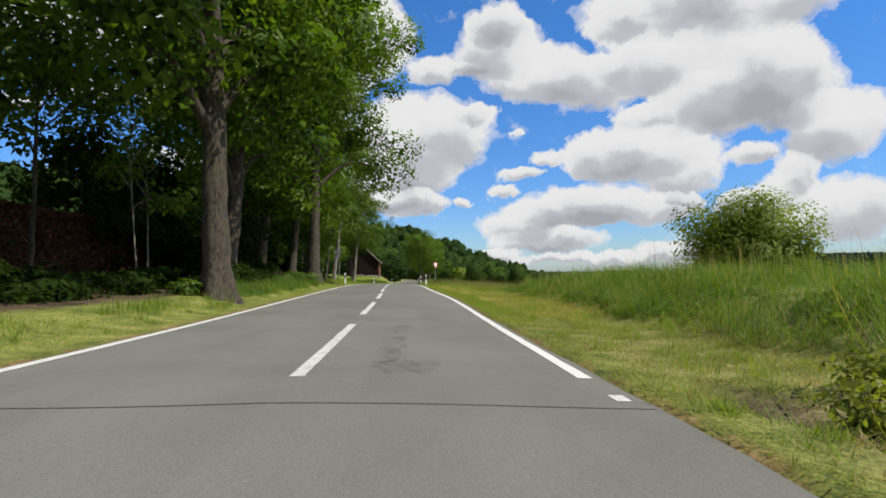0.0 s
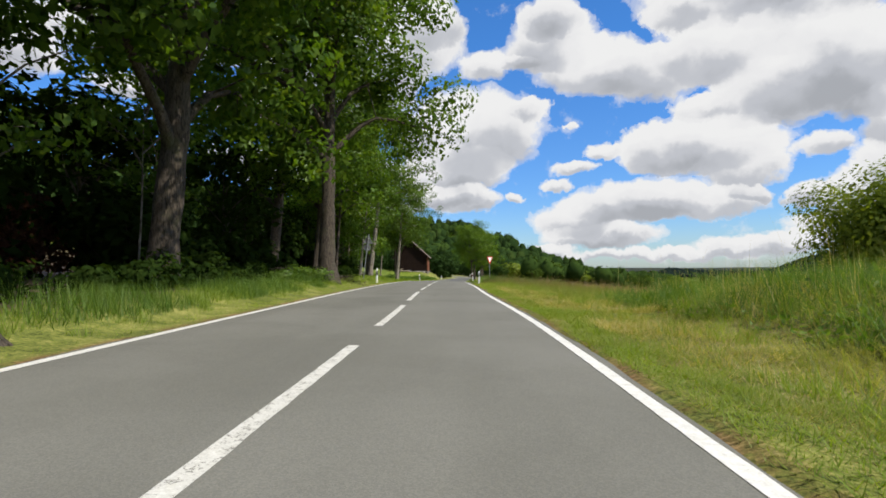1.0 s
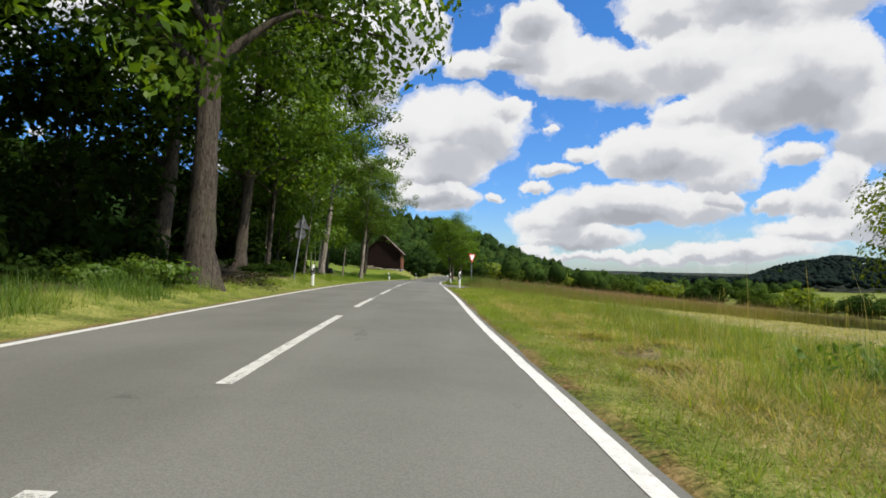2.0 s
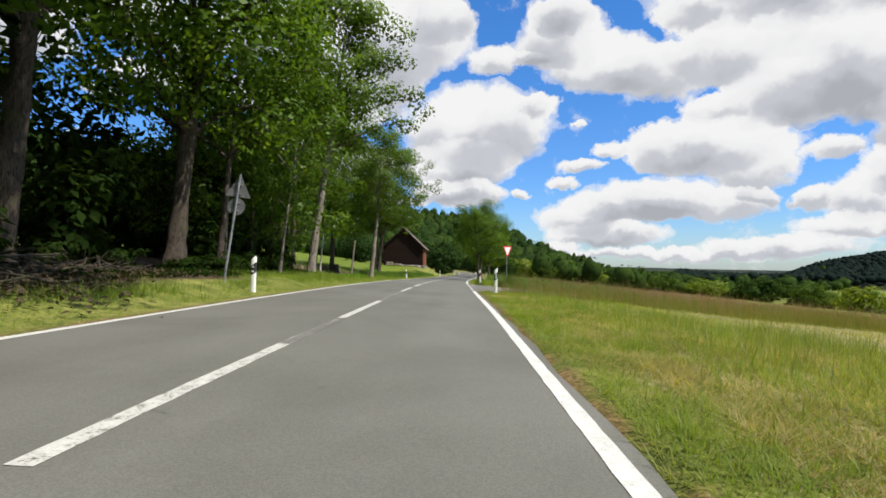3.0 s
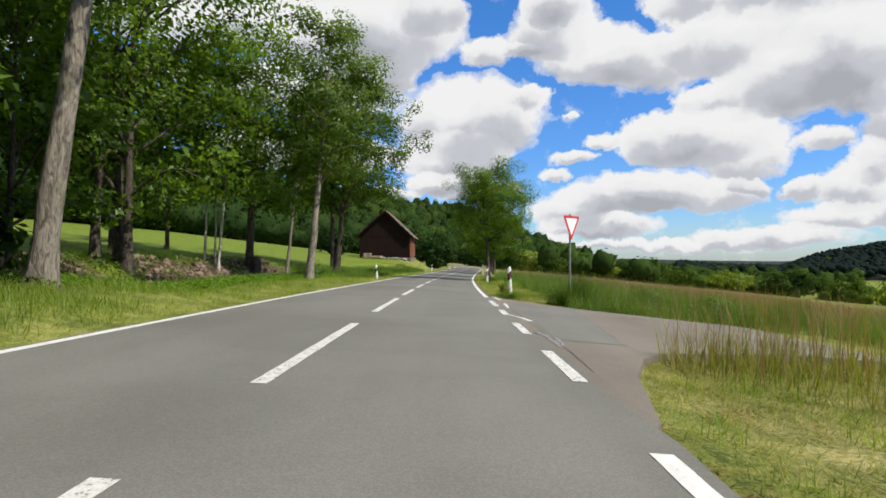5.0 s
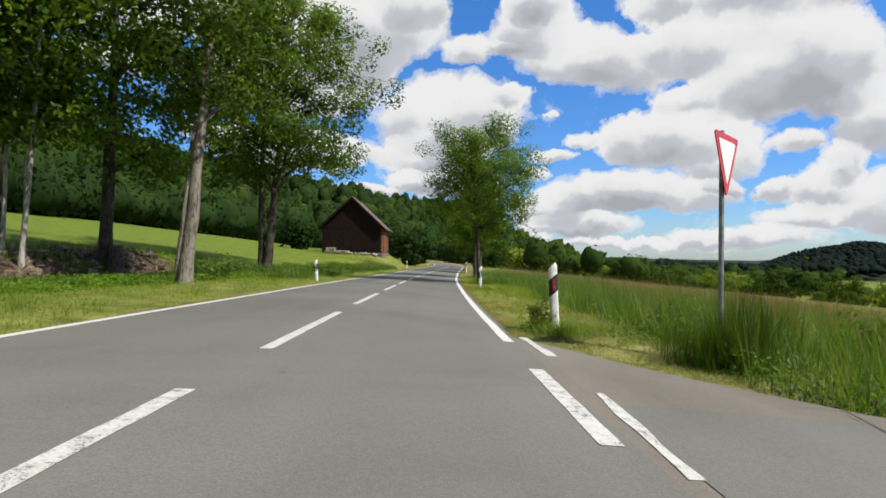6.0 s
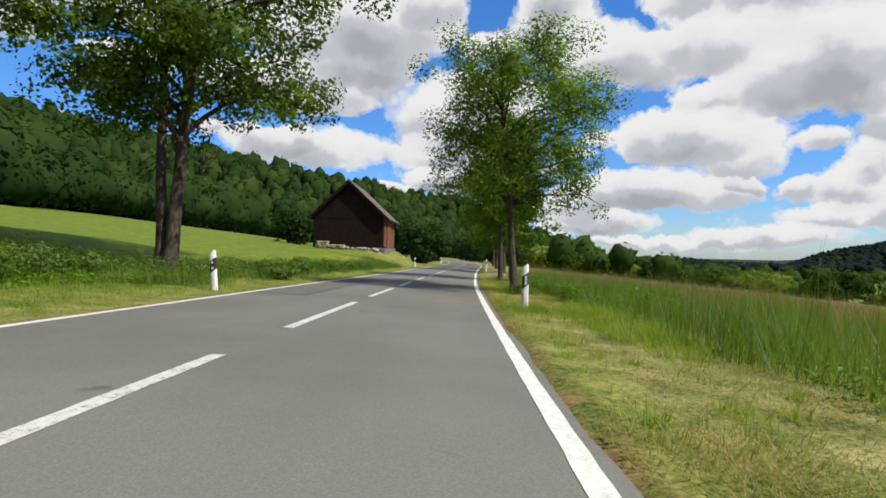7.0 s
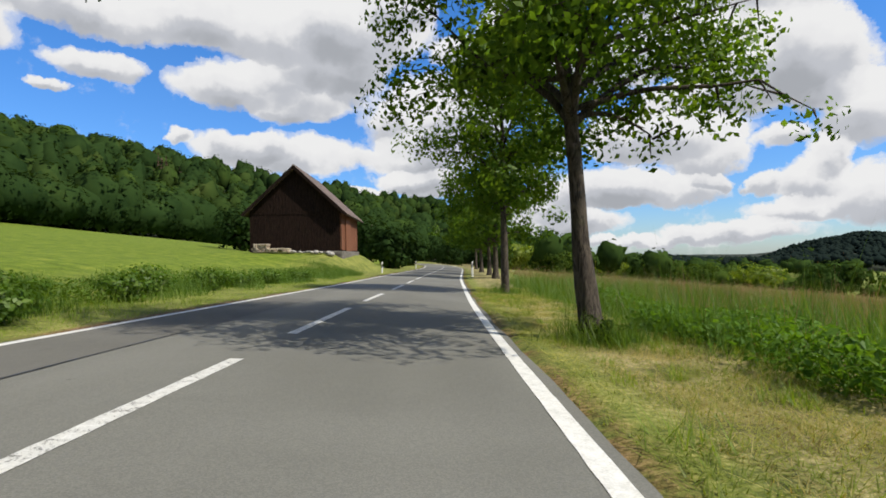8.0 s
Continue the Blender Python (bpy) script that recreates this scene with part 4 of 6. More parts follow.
def ragged(x, y, d0, amp, seed):
    """Keeps what lies beyond an uneven line along the road."""
    d = x - road_x(y)
    keep = d > d0 + amp * (lumps(x, y, 1.6, seed) + 0.5 * lumps(x, y, 0.5, seed + 1))
    return x[keep], y[keep]


def off_lane(x, y):
    """Leaves out what would stand on the side lane."""
    d = x - road_x(y)
    near = np.interp(d, [2.5, 3.0, 3.6, 6, 12, 60], [51.5, 53.5, 55.0, 56.0, 55.8, 54])
    far = np.interp(d, [2.5, 3.2, 3.7, 4.7, 6.9, 12, 60], [65.6, 64.3, 63.5, 62.4, 60.9, 59.4, 57])
    keep = (d < 0) | (y < near - 0.05) | (y > far + 0.05) | (d > 9)
    for sx, sy, sw, sl in BARE:
        keep &= np.hypot((x - sx) / sw, (y - sy) / sl) > 0.75 + 0.5 * lumps(x, y, 0.2, 61)
    return x[keep], y[keep]


# roadside trees on the woodland side
OLD = "tall old roadside tree with rough grey bark and green crown"
tree("roadside_tree", OLD, -3.75, 15.8, 16, 0.345, 4.2, 5.2, 43000, 0.165, LEAF, BARK, (-0.02, 0.0), 20, 11, side=(-0.22, -0.1), puff=0.16, flare=0.5)
tree("roadside_tree", OLD, -6.4, 24.5, 16, 0.38, 3.8, 5.6, 36000, 0.175, LEAF, BARK, (0.085, 0.02), 19, 12, side=(-0.15, 0.0), puff=0.15)
tree("roadside_tree", OLD, -4.55, 34.2, 17, 0.36, 5.0, 5.2, 42000, 0.16, LEAF, BARK, (0.025, 0.0), 24, 13, side=(-0.30, 0.1), puff=0.16)
tree("roadside_tree", OLD, -8.7, 48.6, 15, 0.33, 4.2, 5.2, 16000, 0.15, LEAF_YOUNG, BARK_DARK, (0.09, 0.0), 22, 14, puff=0.13, oval=(4.8, 5.2))
tree("roadside_tree", "slender leaning roadside tree with pale bark", -6.5, 58.0, 15, 0.22, 5.4, 4.2, 20000, 0.13, LEAF_LIGHT, BARK_PALE, (0.13, 0.0), 18, 15, side=(-0.25, -0.1), puff=0.13, oval=(6.6, 3.2),
     boughs=[(6.6, 4.2, -0.4, 1.1), (7.4, 4.8, 0.5, 2.0), (6.2, 1.5, 0.0, 0.5), (9.0, 3.4, 0.0, 2.4)])
tree("roadside_tree", "old leaning tree at the edge of the shaded wood", -9.75, 42.5, 17, 0.33, 4.6, 6.0, 30000, 0.17, LEAF, BARK, (0.10, 0.0), 24, 214, side=(-0.1, -0.15), puff=0.15)
tree("roadside_tree", "slim tree with dark bark beside the road", -7.6, 49.8, 14, 0.12, 4.0, 4.0, 9000, 0.13, LEAF_YOUNG, BARK_DARK, (0.09, 0.0), 15, 16, puff=0.14, oval=(4.2, 3.8))
tree("roadside_tree", "straight roadside tree with a pale scarred trunk", -5.95, 73.5, 12.2, 0.18, 4.4, 2.6, 17000, 0.10, LEAF_LIGHT, BARK_PALE, (0.085, 0.0), 20, 17, oval=(4.5, 2.7), twigs=6, puff=0.17)
tree("roadside_tree", "dark twin-stemmed tree on the meadow bank", -7.0, 84.3, 13.3, 0.20, 3.6, 3.6, 33000, 0.10, LEAF_LIGHT, BARK_DARK, (0.075, 0.0), 28, 18, oval=(4.0, 4.1), twigs=7, puff=0.115)
tree("roadside_tree", "dark twin-stemmed tree on the meadow bank", -7.25, 84.45, 12.1, 0.17, 4.0, 3.0, 11000, 0.105, LEAF, BARK_DARK, (0.0, 0.0), 14, 19, oval=(4.8, 3.2), twigs=6, puff=0.16)
tree("bank_tree", "thin pale birch-like stem on the bank", -10.7, 73.4, 10.5, 0.06, 3.5, 2.6, 6500, 0.11, LEAF_YOUNG, BARK_BIRCH, (0.03, 0.0), 14, 20, puff=0.16, oval=(2.8, 2.2))
tree("bank_tree", "thin pale birch-like stem on the bank", -9.9, 73.0, 11, 0.07, 3.5, 2.8, 6500, 0.11, LEAF_YOUNG, BARK_BIRCH, (0.06, 0.0), 14, 21, puff=0.16, oval=(2.8, 2.2))
tree("bank_tree", "thin pale birch-like stem on the bank", -10.3, 73.6, 9.5, 0.05, 4.0, 2.0, 5000, 0.11, LEAF_LIGHT, BARK_BIRCH, (0.0, 0.0), 10, 120, puff=0.16, oval=(3.4, 1.8))
tree("bank_tree", "dark ivy-clad tree on the bank", -9.8, 76.5, 12.5, 0.22, 3.0, 3.2, 8000, 0.12, LEAF_YOUNG, BARK_DARK, (0.02, 0.0), 14, 22, oval=(3.0, 3.0), puff=0.17)
tree("bank_tree", "thin crooked tree leaning on the bank", -8.6, 78.8, 9.0, 0.10, 4.0, 2.4, 6000, 0.11, LEAF_LIGHT, BARK_PALE, (0.10, 0.0), 8, 23, puff=0.17)
for k, (tx, ty) in enumerate([(-10.4, 66.6), (-9.9, 66.2), (-10.9, 66.0)]):
    tree("bank_tree", "multi-stemmed dark tree at the wood's edge", tx, ty, 13, 0.16, 2.6, 3.8, 6500, 0.135, LEAF_YOUNG, BARK_DARK, (0.04 * (k - 1), 0.02), 12, 24 + k, puff=0.16)
for k, (tx, ty, th) in enumerate([(-13.5, 71, 9), (-16, 80, 8.5), (-17, 72, 10)]):
    tree("bank_tree", "dense leafy tree behind the earth bank", tx, ty, th, 0.13, 3.0, 2.6, 6000, 0.14, LEAF, BARK_DARK, (0.02, 0.0), 11, 31 + k, droop=0.1)
for k, (tx, ty, th) in enumerate([(-9.6, 61.0, 7.5), (-11.6, 64.5, 8.0), (-12.5, 69.5, 7.5), (-8.9, 56.0, 6.5), (-10.2, 51.5, 7.0)]):
    tree("bank_tree", "leafy light green young tree at the wood's edge", tx, ty, th, 0.08, 1.4, 2.2, 5000, 0.13, LEAF, BARK_DARK, (0.03, 0.0), 14, 131 + k, puff=0.18)
tree("bank_tree", "thin leaning stem at the wood's edge", -6.6, 53.4, 8, 0.07, 3.2, 2.2, 4000, 0.12, LEAF, BARK_PALE, (0.12, 0.0), 8, 28)
tree("bank_tree", "thin leaning stem at the wood's edge", -8.6, 52.4, 9, 0.06, 3.4, 2.4, 4000, 0.12, LEAF, BARK_PALE, (0.04, 0.0), 8, 29)
tree("bank_tree", "thin pale stem before a copper hedge", -9.3, 17.5, 8, 0.08, 4.0, 3.0, 4000, 0.13, LEAF, BARK, (0.03, 0.0), 8, 30)
for k, (tx, ty) in enumerate([(-7.4, 19.5), (-7.9, 21.2), (-7.2, 25.0), (-8.3, 27.5)]):
    tree("bank_tree", "thin pale sapling in the shade of the wood", tx, ty, 5.5, 0.035, 2.8, 1.4, 900, 0.12, LEAF, BARK_PALE, (0.03 * (k - 1.5), 0.0), 6, 36 + k)
# valley side
RIGHT = "young roadside tree with open green crown beside the meadow"
tree("verge_tree", RIGHT, 3.2, 85.35, 8.0, 0.125, 2.6, 2.3, 40000, 0.062, LEAF_YOUNG, BARK, (-0.08, 0.02), 30, 145, side=(0.22, 0.15), puff=0.13, oval=(2.8, 2.75), twigs=9, flare=0.9,
     boughs=[(2.8, 2.6, -0.2, 0.1), (3.2, -1.8, 0.6, 1.2), (3.4, 2.6, 0.3, 0.6), (4.0, 2.6, 0.5, 1.3), (2.7, 1.2, 0.6, 0.0), (4.0, -1.6, 0.2, 2.0)])
tree("verge_tree", RIGHT, 3.7, 96.6, 8.4, 0.14, 2.9, 2.6, 22000, 0.09, LEAF_YOUNG, BARK, (0.0, 0.0), 24, 42, side=(0.15, 0.0), puff=0.15, oval=(2.75, 2.2), twigs=6)
for k, (tx, ty) in enumerate([(5.4, 112.5), (6.0, 121), (6.4, 131), (7.2, 146)]):
    tree("verge_tree", RIGHT, tx, ty, 7.4, 0.18, 2.4, 2.3, 7000, 0.16, LEAF, BARK, (0.0, 0.0), 12, 43 + k, oval=(2.2, 3.0))
shrub("field_bush", "large round green hawthorn bush standing in the field", 31.5, 49.0, 12.2, 11.2, 42000, 0.20, BUSH_LEAF, 51, category="bush", stems=26)


# woodland behind the first row
def woodland():
    rs = np.random.RandomState(77)
    # the one at (-13.5, 15.5) is out of view, added to shade the hedge side
    spots = [(-9.5, 3), (-13, 9), (-13.5, 15.5), (-12.0, 25), (-11.5, 29), (-14, 33), (-10.8, 38.5), (-12.5, 46), (-13, 52), (-11.5, 57), 
             (-20, 48), (-9, -5), (-7, -14), (-14, 62.5)]
    for k, (x, y) in enumerate(spots):
        tree("woodland_tree", "woodland tree with deep shade put into its leaf colour", x, y, rs.uniform(5.0, 7.2) * (0.72 if y > 40 else 1.0), rs.uniform(0.09, 0.16), rs.uniform(1.0, 1.8), rs.uniform(2.4, 3.2), 2600, 0.23,
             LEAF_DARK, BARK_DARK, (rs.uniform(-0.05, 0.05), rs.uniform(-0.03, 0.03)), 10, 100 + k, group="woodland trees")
    for k in range(46):
        y = rs.uniform(26, 61)
        x = road_x(y) - rs.uniform(7.6, 17)
        shrub("woodland_shrub", "leafy undergrowth shrub in the wood, coloured dark for shade", float(x), float(y), rs.uniform(2.2, 3.8), rs.uniform(1.8, 3.4), 750, 0.23, LEAF_DARK, 200 + k, "undergrowth")
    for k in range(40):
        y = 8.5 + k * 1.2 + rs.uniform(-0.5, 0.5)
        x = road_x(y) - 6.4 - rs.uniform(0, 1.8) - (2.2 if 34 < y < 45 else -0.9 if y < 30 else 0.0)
        shrub("woodland_shrub", "low undergrowth at the edge of the wood, coloured dark for shade", float(x), float(y), rs.uniform(1.2, 2.0), rs.uniform(0.4, 1.0), 650, 0.095, LEAF_DARK, 260 + k, "undergrowth")


woodland()


def hedge():
    """A clipped copper-beech hedge behind the first trees."""
    rs = np.random.RandomState(5)
    root = tagged(new("hedge"), "clipped flat-topped copper beech hedge, dark red-brown", "hedge")
    n = 18000
    y = rs.uniform(2, 31, n)
    face = rs.rand(n)
    depth = np.where(face < 0.6, rs.normal(0, 0.10, n), rs.uniform(0, 1.1, n))
    x = -10.8 - 0.05 * (y - 14) - np.abs(depth)
    tall = 2.45 + 0.10 * lumps(x, y, 2.0, 3)
    z = np.where(face < 0.6, rs.uniform(0.1, 1, n) * tall, tall - np.abs(rs.normal(0, 0.08, n)))
    v, q, nrm = leaf_quads(np.stack([x, y, land(x, y) + z], 1), 0.155, rs, 0.1)
    link_mesh("crown", v, q, LEAF_RED, root)
    stems = []
    for yy in np.arange(2.3, 31, 0.55):
        xx = -11.3 - 0.05 * (yy - 14)
        g = float(land(xx, yy))
        stems.append(tube([[xx, yy, g - 0.1], [xx + rs.normal(0, 0.1), yy + 0.1, g + 1.0], [xx + rs.normal(0, 0.2), yy, g + 2.2]], [0.035, 0.025, 0.01], 5))
    v, q, t = join(stems)
    link_mesh("stem", v, q, BARK_DARK, root, tris=t)


hedge()


# ---- far woods and hedgerows ----
def canopy(name, label, x, y, tall, wide, cards, size, mat, seed, conifer=False, start=0.42, fine=2):
    """A wood: many crowns of leaf clumps joined into one sheet of growth."""
    rs = np.random.RandomState(seed)
    n = len(x)
    z = land(x, y)
    k = np.repeat(np.arange(n), cards)
    u = rs.rand(n * cards)
    a = rs.uniform(0, 6.283, n * cards)
    h = tall * rs.uniform(0.62, 1.25, n)
    w = wide * rs.uniform(0.65, 1.3, n)
    if conifer:
        r = (1 - u) * w[k] * rs.uniform(0.5, 1.0, n * cards)
        zz = 0.12 + 0.88 * u
        out = np.stack([np.cos(a), np.sin(a), 0.6 + 0 * a], 1) * 2.0
    else:
        zz = start + (1 - start) * u
        mid, half = (0.55, 0.47) if start > 0.3 else (0.36, 0.66)
        r = w[k] * np.sqrt(np.clip(1 - ((zz - mid) / half) ** 2, 0.03, 1)) * rs.uniform(0.8, 1.05, n * cards) * (1 + 0.22 * np.sin(a * 3 + k) * np.sin(zz * 9 + k))
        out = np.stack([np.cos(a) * r / w[k], np.sin(a) * r / w[k], (zz - 0.5) * 2.2], 1) * 3.2
    P = np.stack([x[k] + np.cos(a) * r, y[k] + np.sin(a) * r, z[k] + zz * h[k]], 1)
    v, q, nrm = leaf_quads(P, size, rs, 0.25, 1.2, out, 0.8, 0.9)
    # the dense inside of each crown
    bm = bmesh.new()
    bmesh.ops.create_icosphere(bm, subdivisions=fine, radius=1)
    ball = np.array([p.co[:] for p in bm.verts])
    tri = np.array([[p.index for p in f.verts] for f in bm.faces])
    bm.free()
    if conifer:
        ball[:, :2] *= ((1 - ball[:, 2:]) / 2 / np.sqrt(np.maximum(1 - ball[:, 2:] ** 2, 0.05))) * 1.0
        core_mid, core_half, core_wide = 0.52, 0.46, 0.75
    else:
        core_mid, core_half, core_wide = start + (1 - start) * 0.48, (1 - start) * 0.46, 0.86
    lump = 1 + 0.16 * rs.normal(0, 1, (n, len(ball), 1))
    core = ball[None] * lump * np.stack([w * core_wide, w * core_wide, h * core_half], 1)[:, None]
    face_way = ball[None] / np.stack([w, w, h * core_half], 1)[:, None]
    face_way /= np.linalg.norm(face_way, axis=2, keepdims=True) + 1e-9
    core = core + np.stack([x, y, z + h * core_mid], 1)[:, None]
    t = (tri[None] + (np.arange(n) * len(ball))[:, None, None] + len(v)).reshape(-1, 3)
    v, nrm = np.concatenate([v, core.reshape(-1, 3)]), np.concatenate([nrm, face_way.reshape(-1, 3)])
    return tagged(link_mesh(name, v, q, mat, tris=t, normals=nrm), label, "forest", kind="stuff")


def hill_places(n, az0, az1, r0, r1, seed):
    rs = np.random.RandomState(seed)
    az = rs.uniform(az0, az1, n)
    f = rs.rand(n) ** 0.75
    e, g = np.interp(az, EDGE_AZ, EDGE_RAD), np.interp(az, EDGE_AZ, FAR_RAD)
    r = (e + r0) * (1 - f) + (g + r1) * f
    return 1 + r * np.sin(np.radians(az)), 50 + r * np.cos(np.radians(az)), f


hx, hy, hf = hill_places(2100, -62, 14, 2, 15, 61)
low = hf < 0.74
kind = np.random.RandomState(4).rand(len(hx))
for k, (mat, tall, wide) in enumerate([(FOREST, 12.5, 3.9), (FOREST_LIGHT, 11.5, 3.6), (CONIFER, 12.0, 3.2)]):
    pick = low & (kind >= (0.0, 0.5, 0.8)[k]) & (kind < (0.5, 0.8, 1.0)[k])
    canopy("forest", "mixed green forest covering the hillside above the meadow", hx[pick], hy[pick], tall, wide, 54, 0.9, mat, 162 + k, start=0.25)
canopy("forest", "dark conifer forest along the hill crest", hx[~low], hy[~low], 9.5, 2.4, 30, 0.85, CONIFER, 63, True)
ex = np.linspace(-60, 12, 95)
er = np.interp(ex, EDGE_AZ, EDGE_RAD) + np.random.RandomState(3).uniform(-2, 5, 95)
canopy("forest_edge", "leafy green trees along the forest edge", 1 + er * np.sin(np.radians(ex)), 50 + er * np.cos(np.radians(ex)), 10.5, 4.8, 300, 0.66, FOREST, 65, start=0.02)
hx, hy, hf = hill_places(480, 9, 36, -150, 10, 66)
canopy("far_wood", "distant mixed wood beyond the valley", hx, hy, 7.0, 3.8, 62, 0.85, FOREST_LIGHT, 67, start=0.1)
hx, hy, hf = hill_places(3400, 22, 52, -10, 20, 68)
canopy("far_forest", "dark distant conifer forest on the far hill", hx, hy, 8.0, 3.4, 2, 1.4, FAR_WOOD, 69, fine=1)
da = np.random.RandomState(9).uniform(-23.2, -20.9, 34)
dr = np.interp(da, EDGE_AZ, FAR_RAD) * np.random.RandomState(10).uniform(0.70, 0.79, 34)
canopy("dead_spruces", "brown dying spruces on the hillside", 1 + dr * np.sin(np.radians(da)), 50 + dr * np.cos(np.radians(da)), 11, 2.0, 60, 0.7, DEAD_NEEDLE, 71, True)
hr = np.linspace(0, 1, 46)
hedge_x = np.interp(hr, [0, 0.25, 0.5, 0.7, 0.85, 1], [20, 60, 100, 140, 175, 220]) + np.random.RandomState(12).uniform(-2, 2, 46)
hedge_y = np.interp(hr, [0, 0.25, 0.5, 0.7, 0.85, 1], [222, 228, 212, 187, 158, 125]) + np.random.RandomState(13).uniform(-4, 4, 46)
canopy("hedgerow", "dark green hedgerow along the foot of the meadow", hedge_x, hedge_y, 5.0, 4.0, 200, 0.5, HEDGE_LEAF, 72, start=0.0)
rs = np.random.RandomState(70)
for k, (bx, by, bw, bh) in enumerate([(31, 190, 9, 6.5), (44, 205, 8, 5.5), (54, 212, 15, 7), (66, 208, 10, 6), (79, 205, 12, 6), (90, 196, 16, 8), (101, 190, 11, 7), (112, 185, 16, 8), (124, 176, 13, 7),
                                       (137, 168, 18, 9), (150, 156, 16, 8), (165, 145, 18, 9), (180, 130, 18, 9), (20, 200, 12, 7), (14, 178, 7, 5), (23, 170, 6, 4.5)]):
    shrub("hedgerow_bush", "rounded green hedgerow bush at the foot of the meadow", bx, by, bw, bh, 1900, 0.045 * bw, (HEDGE_LEAF, BUSH_LEAF, FOREST_LIGHT)[k % 3], 300 + k, "hedgerow", stems=10, shape=3.5)
for k, (bx, by, bw, bh) in enumerate([(-2.5, 139, 5, 5), (-6, 147, 8, 7), (-14, 150, 9, 7), (-1.5, 162, 6, 5.5), (-20, 143, 8, 6), (-9, 160, 10, 9), (-3, 182, 9, 8), (6, 195, 9, 7), (-12, 185, 12, 9), (10.5, 165, 6, 5)]):
    shrub("hedgerow_bush", "leafy green bushes and young trees behind the barn", bx, by, bw, bh, 2200, 0.36, FOREST, 330 + k, "trees behind the barn", stems=10, shape=3.0)

# ---- grass ----
x, y = ragged(*off_lane(*scatter(190000, EDGE_R + 0.03, EDGE_R + 3.0, 2, 60, 81, 0.55)), EDGE_R + 0.10, 0.10, 31)
blades("verge_grass", "short yellowish green verge grass, freshly cut", x, y, 0.055, 0.009, GRASS, 82, 2.6, True, 0.7)
x, y = ragged(*off_lane(*scatter(150000, EDGE_R + 0.03, EDGE_R + 3.0, 60, 100, 281, 1.0, 0.42)), EDGE_R + 0.10, 0.10, 31)
blades("verge_grass", "short yellowish green verge grass, freshly cut", x, y, 0.05, 0.009, GRASS, 282, 2.6, True, 0.7)
x, y = off_lane(*scatter(85000, EDGE_R + 0.3, EDGE_R + 3.6, 2, 60, 83, 1.6))
blades("dry_grass", "dry straw-coloured clippings on the verge", x, y, 0.03, 0.008, GRASS_DRY, 84, 4.0, True)
x, y = off_lane(*scatter(95000, EDGE_R + 0.25, EDGE_R + 2.8, 80.3, 100, 183, 1.6, 0.35, 0.8))
blades("dry_grass", "patches of cut hay lying on the verge", x, y, 0.035, 0.008, HAY, 184, 3.5, True)
x, y = off_lane(*scatter(90000, EDGE_R + 0.6, EDGE_R + 2.6, 80.3, 100, 283, 2.4, -0.1, 0.5))
blades("dry_grass", "pale straw lying in tufts", x, y, 0.04, 0.008, GRASS_DRY, 284, 3.0, True)
x, y = off_lane(*scatter(80000, EDGE_R + 0.8, EDGE_R + 5.0, 13, 38, 187, 1.5, 0.25, 1.2))
blades("dry_grass", "rough straw-coloured grass on the slope", x, y, 0.11, 0.008, GRASS_DRY, 188, 2.0, True, 0.6)
x, y = off_lane(*scatter(85000, EDGE_R + 0.4, EDGE_R + 6.5, 33, 55, 387, 1.0, 0.55, 0.8))
blades("dry_grass", "pale cut grass drying on the mown slope", x, y, 0.045, 0.010, HAY, 389, 2.2, True, 0.4)
x, y = off_lane(*scatter(10000, EDGE_R + 0.8, EDGE_R + 4.5, 13, 52, 287, 2.0, -0.1, 0.9))
blades("dry_grass", "withered brown grass on the slope", x, y, 0.10, 0.008, GRASS_BROWN, 288, 2.0, True, 0.4)
x, y = off_lane(*scatter(80000, EDGE_R + 0.45, EDGE_R + 3.6, 2, 58, 181, 2.2, -0.1, 0.9))
blades("verge_grass", "taller tufts in the verge grass", x, y, 0.085, 0.008, GRASS, 182, 1.8, True, 0.6)
rs = np.random.RandomState(77)
blades("dry_grass", "small heap of pale straw", 2.55 + rs.normal(0, 0.20, 1500), 71.2 + rs.normal(0, 0.28, 1500), 0.05, 0.007, GRASS_DRY, 78, 3.0, True)
x, y = off_lane(*scatter(26000, EDGE_R + 0.5, EDGE_R + 2.6, 60, 100, 289, 2.4, -0.6, 0.8))
blades("verge_grass", "taller tufts in the verge grass", x, y, 0.10, 0.008, GRASS_FRESH, 290, 1.3, True, 0.6)
x, y = ragged(*off_lane(*scatter(150000, EDGE_R + 1.4, EDGE_R + 9, 58, 105, 85, 0.5)), EDGE_R + 2.0, 0.35, 33)
blades("meadow_grass", "tall green meadow grass beside the verge", x, y, 0.64, 0.009, GRASS_TALL, 86, 0.5, True, 0.6)
x, y = ragged(*off_lane(*scatter(9000, EDGE_R + 0.9, EDGE_R + 2.4, 74.0, 80.0, 485, 0.6)), EDGE_R + 1.3, 0.30, 35)
blades("meadow_grass", "meadow grass reaching into the mown verge", x, y, 0.22, 0.009, GRASS_FRESH, 486, 1.1, True, 0.7)
x, y = ragged(*off_lane(*scatter(22000, EDGE_R + 2.2, EDGE_R + 12, 58, 108, 385, 1.0, 0.35)), EDGE_R + 2.4, 0.35, 33)
blades("meadow_grass", "flowering grass stalks above the meadow", x, y, 0.80, 0.007, SEED, 386, 0.35, True, 0.4)
x, y = off_lane(*scatter(80000, EDGE_R + 9, EDGE_R + 34, 58, 130, 185, 0.4))
blades("meadow_grass", "tall green meadow grass further out", x, y, 0.46, 0.024, GRASS_TALL, 186, 0.5, True, 0.5)
